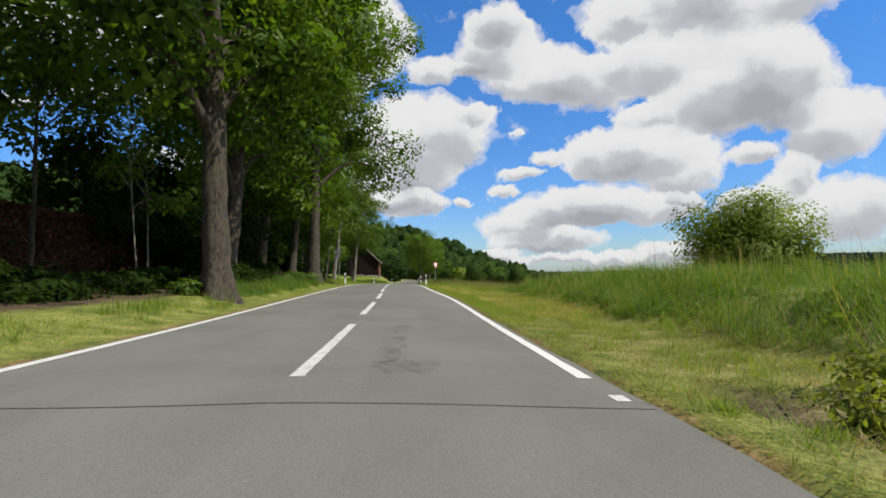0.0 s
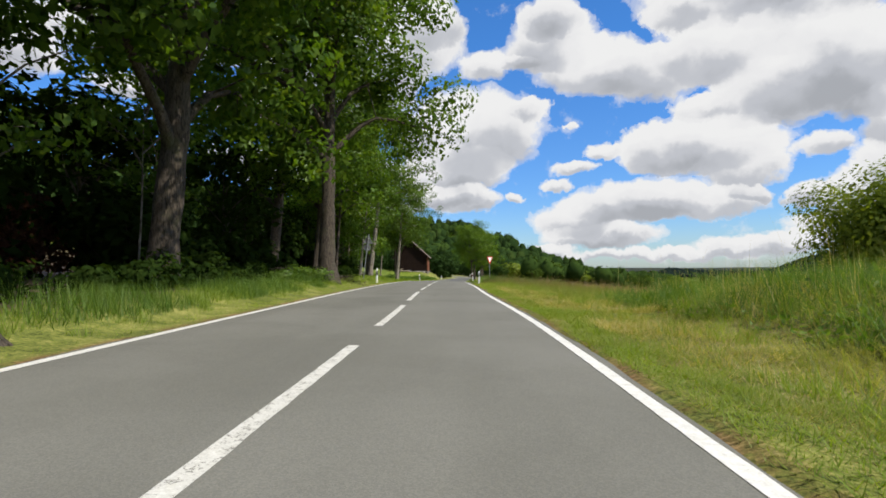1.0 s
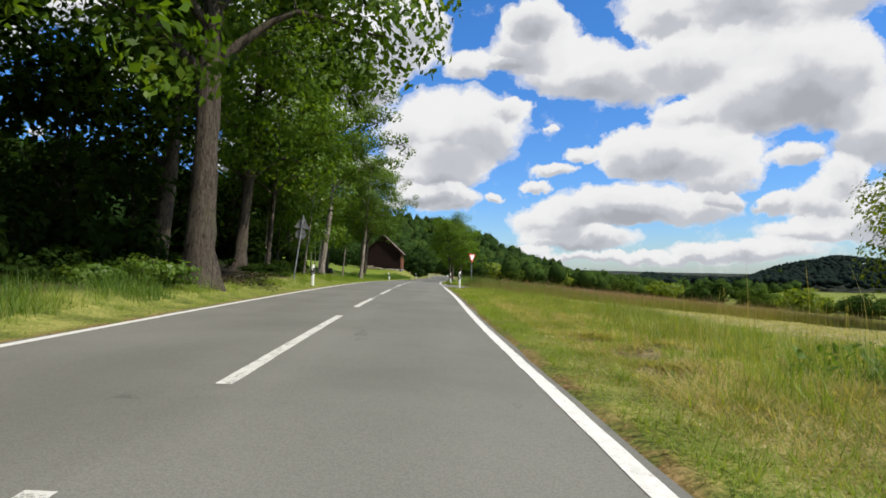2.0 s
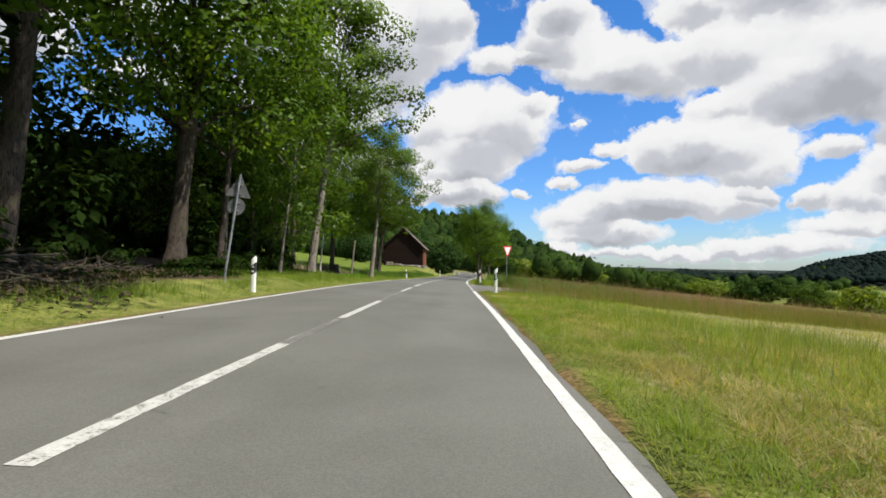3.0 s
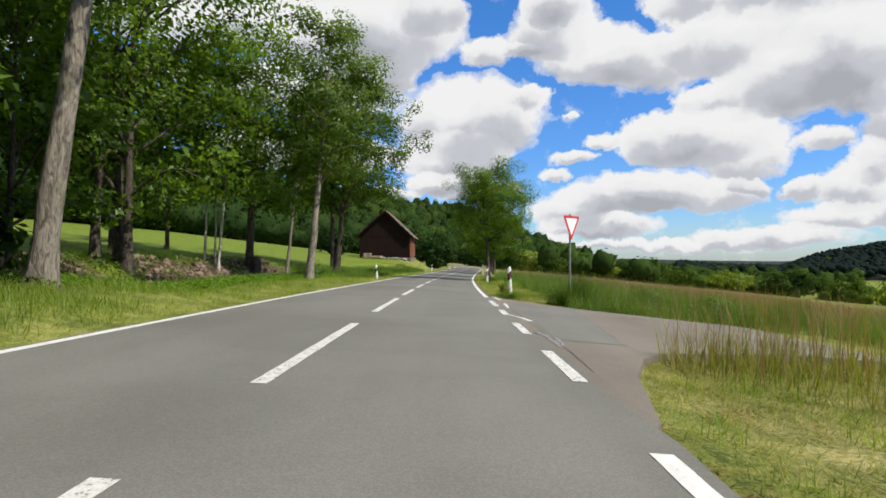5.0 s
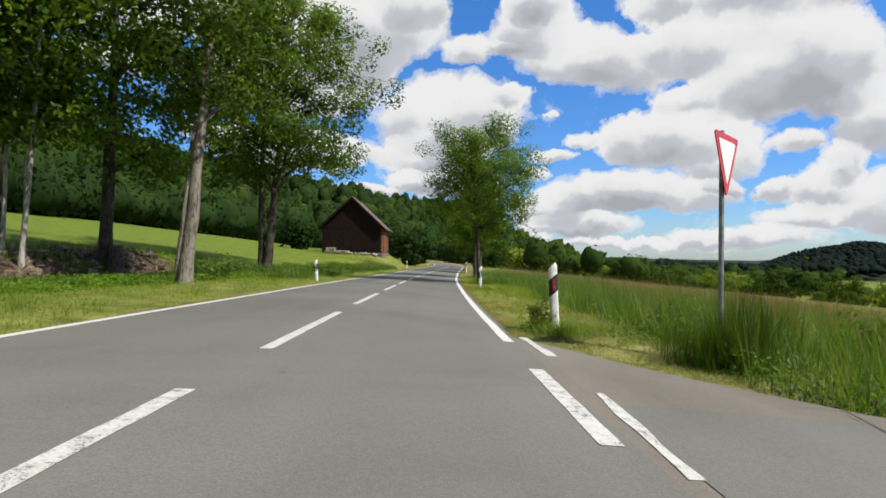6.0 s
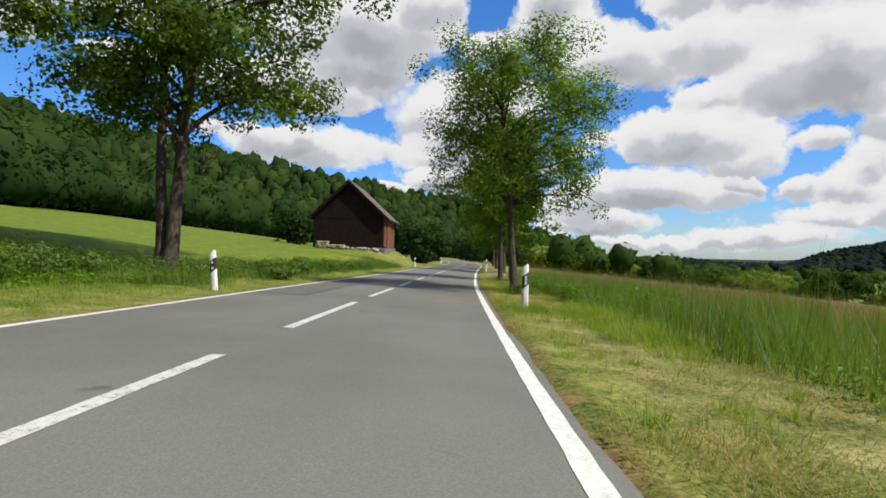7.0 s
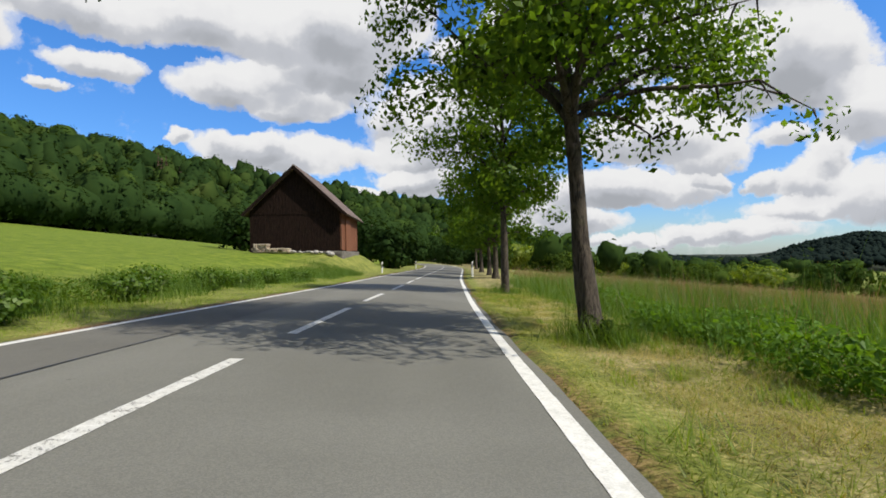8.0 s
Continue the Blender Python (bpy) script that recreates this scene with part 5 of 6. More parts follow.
x, y = ragged(*scatter(120000, EDGE_R + 2.0, EDGE_R + 9.5, 1, 29, 87, 0.4, 0.6), EDGE_R + 2.7, 0.45, 35)
keep = (x < 11.5 + 1.5 * lumps(x, y, 3, 53)) & (y < 26 + 2.5 * lumps(x, y, 2, 54)) & (y > 3 + 1.5 * lumps(x, y, 2, 55))
x, y = x[keep], y[keep]
blades("tall_grass", "tall dense green grass on the bank", x, y, 0.40, 0.010, GRASS_TALL, 88, 1.0, True, 0.6)
x, y = scatter(9000, EDGE_R + 2.8, EDGE_R + 9, 3, 30, 387, 1.4)
blades("dry_grass", "withered stalks among the tall grass", x, y, 0.42, 0.009, GRASS_DRY, 388, 0.5, True, 0.5)
x, y = scatter(2600, EDGE_R + 3.6, EDGE_R + 12, 4, 34, 89, 1.4)
blades("tall_grass", "tall thin grass stalks with seed heads", x, y, 0.95, 0.0055, GRASS_DRY, 90, 0.2, False, 0.4)
x, y = off_lane(*scatter(42000, EDGE_R + 1.8, EDGE_R + 9, 22, 40, 91, 1.8, 0.0, 1.0))
blades("tall_grass", "uneven green grass tufts on the slope", x, y, 0.14, 0.009, GRASS_FRESH, 92, 1.3, True, 0.6)
x, y = off_lane(*scatter(90000, EDGE_R + 5.5, EDGE_R + 36, 24, 54, 191, 0.6))
blades("dry_grass", "mown pale hay stubble in the field", x, y, 0.05, 0.03, HAY, 192, 2.5, True)
x, y = off_lane(*scatter(70000, EDGE_R + 1.2, EDGE_R + 26, 46, 56.5, 591, 0.5))
d = x - road_x(y)
keep = y > np.interp(d, [3.7, 4.2, 5.5, 8, 13, 30], [54.4, 52.9, 52.4, 51.6, 50.5, 47]) + 0.7 * lumps(x, y, 1.4, 56)
blades("meadow_grass", "tall seeding grass left standing before the lane", x[keep], y[keep], 0.50, 0.011, MEADOW_PALE, 592, 0.5, True, 0.6)
keep &= np.random.RandomState(5).rand(len(x)) < 0.22
blades("meadow_grass", "pale seed stalks above the uncut grass", x[keep], y[keep], 0.80, 0.008, SEED, 593, 0.25, False, 0.3)
x, y = ragged(*off_lane(*scatter(90000, EDGE_R + 0.12, EDGE_R + 1.5, 12, 46, 691, 0.7)), EDGE_R + 0.12, 0.12, 31)
blades("verge_grass", "fresh green grass strip beside the asphalt", x, y, 0.06, 0.009, GRASS_FRESH, 692, 2.0, True, 0.6)
x, y = off_lane(*scatter(30000, EDGE_R + 1.3, EDGE_R + 5.5, 8, 44, 693, 2.4, -0.5, 0.6))
blades("tall_grass", "ragged green tufts in the rough slope", x, y, 0.22, 0.009, GRASS_FRESH, 694, 0.7, True, 0.7)
x, y = off_lane(*scatter(60000, EDGE_R + 0.8, EDGE_R + 3.4, 22, 34, 697, 1.2, 0.5, 0.8))
blades("dry_grass", "thick cut straw lying on the rough slope", x, y, 0.06, 0.009, GRASS_DRY, 698, 2.4, True, 0.7)
x, y = off_lane(*scatter(50000, EDGE_R + 1.4, EDGE_R + 5.0, 10, 40, 695, 2.0, 0.05, 0.9))
blades("dry_grass", "matted straw-coloured grass on the rough slope", x, y, 0.12, 0.008, HAY, 696, 2.0, True, 0.7)
x, y = off_lane(*scatter(85000, EDGE_R + 5, EDGE_R + 42, 60, 140, 93, 0.9))
blades("meadow_grass", "reddish flowering meadow grass", x, y, 0.74, 0.022, SEED, 94, 0.5, True, 0.4)
x, y = scatter(110000, EDGE_L - 2.6, EDGE_L - 0.18, 2, 112, 95, 0.5)
keep = (y > 58) | (road_x(y) + EDGE_L - x < 2.3 + 0.35 * lumps(x, y, 1.5, 43) - 0.75 * (y < 46) - 0.25 * ((y > 32.5) & (y < 46)))
x, y = x[keep], y[keep]
blades("verge_grass", "short bright green verge grass", x, y, 0.055, 0.009, GRASS_FRESH, 96, 2.2, True, 0.6)
x, y = scatter(60000, EDGE_L - 3.2, EDGE_L - 1.0, 3, 60, 297, 1.2, 0.4)
keep = (y > 46) | (road_x(y) + EDGE_L - x < 1.5 + 0.5 * ((y > 16) & (y < 32)))
x, y = x[keep], y[keep]
blades("tall_grass", "fresh green grass tufts along the wood", x, y, 0.20, 0.010, GRASS_FRESH, 298, 0.6, True, 0.6)
x, y = scatter(12000, EDGE_L - 2.3, EDGE_L - 0.9, 17, 31.5, 299, 1.2, 0.5)
blades("tall_grass", "bright tall grass in front of the wood", x, y, 0.30, 0.010, GRASS_TALL, 300, 0.6, True, 0.6)
x, y = scatter(50000, EDGE_L - 4.6, EDGE_L - 1.2, 80, 114, 397, 1.4, 0.45)
blades("tall_grass", "tall green grass on the meadow bank", x, y, 0.36, 0.010, GRASS_TALL, 398, 0.6, True, 0.6)
x, y = scatter(70000, EDGE_L - 5.8, EDGE_L - 2.3, 58, 88, 497, 0.5)
blades("verge_grass", "short green grass below the earth bank", x, y, 0.06, 0.009, GRASS_FRESH, 498, 2.0, True, 0.6)
x, y = scatter(26000, EDGE_L - 9.5, EDGE_L - 7.6, 60, 84, 499, 1.2, 0.45)
blades("tall_grass", "shaded grass on top of the earth bank", x, y, 0.28, 0.010, GRASS_TALL, 500, 0.6, True, 0.6)
x, y = scatter(30000, EDGE_L - 5.6, EDGE_L - 3.4, 58, 84, 97, 1.4, 0.25)
blades("tall_grass", "fresh green tall grass along the wood", x, y, 0.26, 0.012, GRASS_TALL, 98, 0.6, True, 0.6)


def tufts(name, label, d0, d1, y0, y1, count, each, spread, tall, bend, mat, seed):
    """Grass gathered in many small clumps."""
    rs = np.random.RandomState(seed)
    cx, cy = off_lane(*scatter(count, d0, d1, y0, y1, seed))
    k = np.repeat(np.arange(len(cx)), each)
    r = spread * rs.uniform(0.5, 1.5, len(cx))[k]
    x, y = cx[k] + rs.normal(0, 1, len(k)) * r, cy[k] + rs.normal(0, 1, len(k)) * r * 1.3
    d = x - road_x(y)
    keep = (d > EDGE_R + 0.05) | (d < EDGE_L - 0.05) & ((d > EDGE_L - 1.5) | (y > 46))
    blades(name, label, x[keep], y[keep], tall * rs.uniform(0.5, 1.5, len(cx))[k][keep], 0.008, mat, seed + 1, bend, True)


tufts("verge_grass", "single clumps of fresh grass in the mown verge", EDGE_R + 0.3, EDGE_R + 2.8, 2, 100, 620, 40, 0.07, 0.13, 0.9, GRASS_FRESH, 801)
tufts("dry_grass", "small heaps of pale straw on the verge", EDGE_R + 0.5, EDGE_R + 2.7, 2, 100, 560, 55, 0.10, 0.04, 3.0, GRASS_DRY, 803)
tufts("dry_grass", "brown withered clumps on the verge", EDGE_R + 0.3, EDGE_R + 2.7, 2, 100, 380, 44, 0.09, 0.05, 2.0, GRASS_BROWN, 805)
tufts("dry_grass", "heaps of straw on the rough slope", EDGE_R + 0.9, EDGE_R + 4.2, 28, 48, 300, 60, 0.13, 0.06, 2.6, GRASS_DRY, 811)
tufts("tall_grass", "tall uncut clumps on the rough slope", EDGE_R + 2.3, EDGE_R + 6.2, 27, 43, 190, 44, 0.15, 0.34, 0.6, GRASS, 813)
tufts("tall_grass", "clumps of taller grass along the wooded side", EDGE_L - 3.4, EDGE_L - 0.5, 3, 90, 650, 36, 0.09, 0.18, 0.7, GRASS_FRESH, 807)
tufts("tall_grass", "ragged clumps on the rough slope", EDGE_R + 1.2, EDGE_R + 5.5, 4, 50, 420, 46, 0.13, 0.22, 0.8, GRASS_FRESH, 809)


def herbs(name, label, d0, d1, y0, y1, count, tall, leaf, mat, seed, clump=0.8):
    """Leafy weeds: many leaves at all heights over the ground."""
    x, y = off_lane(*scatter(count, d0, d1, y0, y1, seed, clump))
    rs = np.random.RandomState(seed)
    h = tall * (0.55 + 0.45 * lumps(x, y, 0.9, seed + 1)) * rs.uniform(0.05, 1.0, len(x))
    v, q, nrm = leaf_quads(np.stack([x, y, land(x, y) + np.maximum(h, 0.02)], 1), leaf, rs, 0.6)
    tagged(link_mesh(name, v, q, mat), label, "weeds", kind="stuff")


herbs("weeds", "dense leafy nettles at the meadow edge", EDGE_R + 2.0, EDGE_R + 5.0, 79.3, 90, 38000, 0.70, 0.055, NETTLE, 401, 1.5)
herbs("weeds", "leafy weeds on the meadow bank", EDGE_L - 5.0, EDGE_L - 1.9, 80, 114, 30000, 0.55, 0.055, LEAF_LIGHT, 403, 2.2)
herbs("weeds", "leafy weeds on the earth bank", EDGE_L - 7.6, EDGE_L - 4.6, 60, 84, 12000, 0.34, 0.07, LEAF, 405, 2.4)
herbs("weeds", "bright leafy weeds along the foot of the bank", EDGE_L - 4.9, EDGE_L - 2.9, 58, 80, 26000, 0.36, 0.06, LEAF_FRESH, 425, 1.0)
# these leaves carry the wood's shade in their colour
herbs("weeds", "ground plants at the foot of the wood, coloured dark for shade", EDGE_L - 5.0, EDGE_L - 2.6, 6, 58, 24000, 0.30, 0.08, LEAF_DARK, 407, 1.4)
for k, (wx, wy, ww, wt) in enumerate([(3.85, 5.25, 0.75, 0.42), (4.35, 5.0, 0.9, 0.5), (4.5, 5.9, 0.8, 0.42), (3.6, 4.5, 0.6, 0.3)]):
    shrub("weed_clump", "yellowish green leafy weeds on bare soil", wx, wy, ww, wt * 0.9, 520, 0.042, GRASS, 440 + k, "verge weeds", "weeds", stems=12)
for k, (wx, wy, ww, wt) in enumerate([(-4.6, 32.6, 1.6, 0.6), (-5.4, 33.2, 1.4, 0.75), (-5.6, 31.8, 1.4, 0.5), (-4.3, 15.2, 0.8, 0.4), (-8.2, 13.6, 0.9, 0.8)]):
    shrub("weed_clump", "green leafy weeds at the foot of a tree", wx, wy, ww, wt, 1000, 0.07, LEAF_LIGHT, 450 + k, "tree foot weeds", "weeds", stems=12)
for k, (wd, wy, ww, wt) in enumerate([(-3.9, 85.6, 1.5, 0.55), (-4.6, 86.8, 1.3, 0.7), (-4.6, 89.8, 1.3, 0.75), (-4.9, 91.2, 1.5, 0.85), (-4.6, 93.8, 1.2, 0.75), (-4.8, 96.2, 1.4, 0.6), (-4.6, 98.5, 1.2, 0.6),
                                      (-6.1, 76.2, 1.6, 0.7), (-6.3, 77.6, 1.9, 0.9), (-6.6, 79.4, 2.0, 1.0), (-6.9, 81.2, 1.7, 0.8), (-4.4, 101.5, 1.3, 0.6)]):
    shrub("weed_clump", "green bushy weeds on the bank", float(road_x(wy)) + wd, wy, ww, wt * 0.9, 1500, 0.05, LEAF_LIGHT if wy < 82 else LEAF, 460 + k, "bank weeds", "weeds", stems=14)
shrub("weed_clump", "dark ivy and weeds round a tree foot", 3.24, 85.22, 0.6, 0.3, 700, 0.035, LEAF_DARK, 481, "verge weeds", "weeds", stems=10)
shrub("weed_clump", "small leafy weeds beside a marker post", 2.42, 66.42, 0.46, 0.52, 900, 0.032, GRASS, 480, "verge weeds", "weeds", stems=10)
for k, (wd, wy, ww, wt) in enumerate([(7.4, 65.6, 1.5, 0.7), (5.6, 67.8, 1.0, 0.55), (6.4, 69.4, 1.2, 0.65), (8.6, 63.9, 1.3, 0.65)]):
    shrub("weed_clump", "tall green weeds in the meadow edge", float(road_x(wy)) + wd, wy, ww, wt, 1100, 0.055, GRASS_TALL, 490 + k, "meadow weeds", "weeds", stems=14)
rs = np.random.RandomState(477)
blades("tall_grass", "uncut grass round the tree feet", np.concatenate([3.25 + rs.normal(0, 0.26, 1500), 3.72 + rs.normal(0, 0.3, 900)]), np.concatenate([85.3 + rs.normal(0, 0.26, 1500), 96.55 + rs.normal(0, 0.3, 900)]), 0.30, 0.008, GRASS_TALL, 478, 0.7, True, 0.6)
rs = np.random.RandomState(479)
blades("tall_grass", "grass standing uncut round the marker posts", np.concatenate([2.66 + rs.normal(0, 0.22, 900), 2.70 + rs.normal(0, 0.2, 700)]), np.concatenate([66.2 + rs.normal(0, 0.25, 900), 79.0 + rs.normal(0, 0.22, 700)]), 0.20, 0.008, GRASS_FRESH, 479, 0.9, True, 0.5)
herbs("weeds", "small weeds round the marker post", EDGE_R + 0.25, EDGE_R + 0.95, 66.05, 66.75, 700, 0.26, 0.028, LEAF_LIGHT, 411, 0.2)
herbs("weeds", "leafy weeds standing in the meadow grass", EDGE_R + 2.0, EDGE_R + 6.5, 61, 74, 15000, 0.55, 0.045, GRASS_TALL, 417, 1.4)
herbs("weeds", "low weeds along the meadow edge", EDGE_R + 1.4, EDGE_R + 2.6, 65.5, 68.5, 2200, 0.22, 0.03, GRASS_TALL, 415, 1.6)
herbs("weeds", "scattered weeds in the tall grass", EDGE_R + 2.5, EDGE_R + 7, 6, 27, 9000, 0.4, 0.07, GRASS_TALL, 413, 1.5)


def brush_pile(x, y, w, l, count, seed):
    """Fallen branches lying crosswise on the wood's floor."""
    rs = np.random.RandomState(seed)
    root = tagged(new("brush_pile"), "loose pile of grey-brown fallen branches and dead leaves", "brushwood", "brushwood")
    z0 = float(land(x, y))
    root.location = (x, y, z0)
    for k in range(count):
        px, py, a = rs.normal(0, 0.42 * w), rs.normal(0, 0.42 * l), rs.uniform(0, 6.28)
        long = rs.uniform(0.5, 1.9)
        u = np.linspace(-0.5, 0.5, 5)
        gx, gy = px + u * long * np.cos(a) + rs.normal(0, 0.03, 5), py + u * long * np.sin(a) + rs.normal(0, 0.03, 5)
        gz = land(x + gx, y + gy) - z0 + 0.03 + rs.uniform(0, 0.55) * (1 - min(1, np.hypot(px / w, py / l))) + u * rs.uniform(0, 0.35)
        thick = rs.uniform(0.008, 0.028)
        pieces = [tube(np.stack([gx, gy, gz], 1), thick * (1 - 0.5 * (u + 0.5)), 6)]
        tip = np.array([gx[3], gy[3], gz[3]]) + rs.normal(0, 0.16, 3)
        pieces.append(tube([np.array([gx[2], gy[2], gz[2]]), tip], [thick * 0.5, 0.004], 4))
        v, q, t = join(pieces)
        link_mesh("branch", v, q, BARK if k % 3 else BARK_DARK, root, smooth=True, tris=t)
    pos = np.stack([rs.normal(0, 0.6 * w, 2600), rs.normal(0, 0.6 * l, 2600)], 1)
    pos = np.concatenate([pos, (land(x + pos[:, 0], y + pos[:, 1]) - z0 + rs.uniform(0.01, 0.16, 2600))[:, None]], 1)
    v, q, nrm = leaf_quads(pos, 0.07, rs, 0.9)
    link_mesh("dead_leaves", v, q, DEAD_NEEDLE, root, "withered brown leaves")


for k, (bx, by) in enumerate([(-5.5, 36.9), (-6.3, 38.8), (-7.0, 41.0), (-6.8, 36.6), (-7.6, 43.4)]):
    brush_pile(bx, by, 1.3, 1.3, 32, 900 + k)


def earth_bank():
    """Clods and stones that have slipped from the cut bank."""
    rs = np.random.RandomState(31)
    chunks = []
    bm = bmesh.new()
    bmesh.ops.create_icosphere(bm, subdivisions=1, radius=1)
    unit = np.array([v.co[:] for v in bm.verts])
    tri = np.array([[v.index for v in f.verts] for f in bm.faces])
    bm.free()
    n = 1500
    y = rs.uniform(60.5, 81, n)
    l = rs.uniform(5.3, 8.2, n)
    x = road_x(y) + EDGE_L - l
    for k, (sx, sy, sw) in enumerate([(3.55, 5.8, 0.4), (3.62, 28.6, 0.40), (3.75, 27.0, 0.35), (4.0, 4.9, 0.5)]):
        x[k * 30:k * 30 + 30], y[k * 30:k * 30 + 30] = sx + rs.normal(0, sw * 0.6, 30), sy + rs.normal(0, sw * 0.8, 30)
    keep = (np.arange(n) < 120) | (lumps(x, y, 1.3, 41) > -0.4)
    x, y = x[keep], y[keep]
    n = len(x)
    z = land(x, y)
    for i in range(n):
        r = (0.28 * rs.uniform(0.03, 0.09) if i < 120 else 0.035 + 0.16 * rs.rand() ** 3)
        v = unit * r * rs.uniform(0.6, 1.3, 3) * (1 + 0.22 * rs.normal(0, 1, (len(unit), 1)))
        chunks.append((v + [x[i], y[i], z[i]], np.zeros((0, 4), int), tri))
    v, q, t = join(chunks)
    tagged(link_mesh("earth_clods", v, q, EARTH, tris=t), "brown earth clods and stones on the bare bank", "earth", kind="stuff")


def stump(x, y, r, tall):
    """A broken tree stump with a flared foot."""
    rs = np.random.RandomState(8)
    root = tagged(new("tree_stump"), "dark broken tree stump on the earth bank", "stump")
    root.location = (x, y, float(land(x, y)))
    h = np.linspace(-0.2, tall, 7)
    v, q, t = tube(np.stack([0.04 * h, 0.02 * h, h], 1), r * (1 + 0.7 * np.exp(-np.maximum(h, 0) / 0.25)), 14, 0.10, rs)
    link_mesh("stump", v, q, BARK_DARK, root, smooth=True, tris=t)


stump(-9.35, 76.3, 0.20, 0.95)
EARTH = plain("bank_earth", (0.045, 0.031, 0.021), (0.24, 0.175, 0.125), 2.0, 0.95, 0.7, dist=0.03)
earth_bank()

# ---- barn ----
def barn():
    root = tagged(new("barn"), "old dark timber barn with steep gable roof", "barn")
    x0, x1, y0, y1 = -11.25, -4.85, 117.75, 127.0
    base = 0.36
    root.location = ((x0 + x1) / 2, (y0 + y1) / 2, base)
    hw, hl, eave, peak = (x1 - x0) / 2, (y1 - y0) / 2, 3.0, 6.0
    plinth = part("plinth", box((2 * hw + 0.2, 2 * hl + 0.2, 1.8), (0, 0, -0.80), 0.04), PLINTH, root, "low rough stone plinth")
    rs = np.random.RandomState(8)
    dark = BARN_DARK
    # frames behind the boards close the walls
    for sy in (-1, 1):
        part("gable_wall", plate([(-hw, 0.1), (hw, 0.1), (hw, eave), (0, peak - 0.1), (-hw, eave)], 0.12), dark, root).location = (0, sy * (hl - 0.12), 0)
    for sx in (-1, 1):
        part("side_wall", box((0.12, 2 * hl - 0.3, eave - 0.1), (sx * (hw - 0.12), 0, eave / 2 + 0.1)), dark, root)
    # upright boards, one by one
    w = 0.215
    for sy in (-1, 1):
        n = int(2 * hw / w)
        for i in range(n):
            u = -hw + (i + 0.5) * 2 * hw / n
            top = eave + (peak - eave) * (1 - abs(u) / hw) - 0.05
            for a, b, proud in ((0.12, 2.75, 0.0), (2.72, top, 0.03)):
                if b - a > 0.15:
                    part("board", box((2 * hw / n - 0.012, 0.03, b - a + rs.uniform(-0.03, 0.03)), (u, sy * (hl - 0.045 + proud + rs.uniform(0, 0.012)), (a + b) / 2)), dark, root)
    for sx in (-1, 1):
        n = int(2 * hl / w)
        for i in range(n):
            u = -hl + (i + 0.5) * 2 * hl / n
            part("board", box((0.03, 2 * hl / n - 0.012, eave - 0.15 + rs.uniform(-0.04, 0.03)), (sx * (hw - 0.045 + rs.uniform(0, 0.012)), u, eave / 2 + 0.1)), BARN_RED_SUNLIT if sx > 0 else dark, root)
    # roof: two slabs with rows of tiles
    run, over = hw + 0.42, 0.45
    slope = math.atan2(peak - eave, hw)
    length = run / math.cos(slope)
    for sx in (-1, 1):
        turn = Matrix.Rotation(sx * slope, 4, "Y")
        at = Vector((sx * run / 2, 0, peak + 0.05 - math.tan(slope) * run / 2))
        roof = part("roof", box((length, 2 * hl + 2 * over, 0.10), at, 0.01, turn), ROOF, root, "grey-brown weathered roof covering")
        for k in range(14):
            f = (k + 0.5) / 14 - 0.5
            c = at + turn.to_3x3() @ Vector((sx * f * length, 0, 0.075))
            part("tile_row", box((length / 14 + 0.05, 2 * hl + 2 * over + 0.02, 0.028), c, 0.0, turn @ Matrix.Rotation(sx * 0.06, 4, "Y")), ROOF, roof)
        for sy in (-1, 1):
            part("barge_board", box((length, 0.05, 0.20), at + Vector((0, sy * (hl + over + 0.02), -0.03)), 0.0, turn), dark, root)
    part("ridge_cap", rod(0.10, (0, -hl - over, peak + 0.10), (0, hl + over, peak + 0.10), 10), ROOF, root)
    part("door", box((0.05, 2.6, 2.5), (hw + 0.03, -hl + 3.4, 1.35), 0.01), BARN_RED_SUNLIT, root, "reddish plank side door")
    return root


PLINTH = plain("plinth_stone", (0.07, 0.062, 0.054), (0.20, 0.18, 0.16), 2.5, 0.95, 0.6)
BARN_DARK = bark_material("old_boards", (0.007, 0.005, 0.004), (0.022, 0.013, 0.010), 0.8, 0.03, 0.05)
# red-brown wood; the sunlight on that side is also put into this lighter colour
BARN_RED_SUNLIT = bark_material("sunlit_red_boards", (0.07, 0.026, 0.014), (0.24, 0.095, 0.05), 0.8, 0.03)
ROOF = plain("weathered_roof", (0.065, 0.048, 0.040), (0.165, 0.120, 0.098), 1.4, 0.9, 0.5)
barn()


def log_pile():
    root = tagged(new("log_pile"), "two low stacks of pale split logs before the barn", "logs")
    x, y = -9.4, 116.6
    root.location = (x, y, float(land(x, y)))
    rs = np.random.RandomState(6)
    for x0, rows, wide in [(-0.55, 4, 5), (0.75, 2, 5)]:
        for row in range(rows):
            for k in range(wide - row // 2):
                cx = x0 + (k - (wide - row // 2) / 2) * 0.23 + rs.uniform(-0.04, 0.04)
                z = 0.08 + row * 0.15
                part("log", box((0.21, 0.9 + rs.uniform(-0.1, 0.1), 0.13), (cx, rs.uniform(-0.08, 0.08), z), 0.03, Matrix.Rotation(rs.uniform(-0.12, 0.12), 4, "Y")), LOG, root)


LOG = bark_material("cut_wood", (0.20, 0.15, 0.10), (0.48, 0.40, 0.30), 0.6, 0.1)
log_pile()


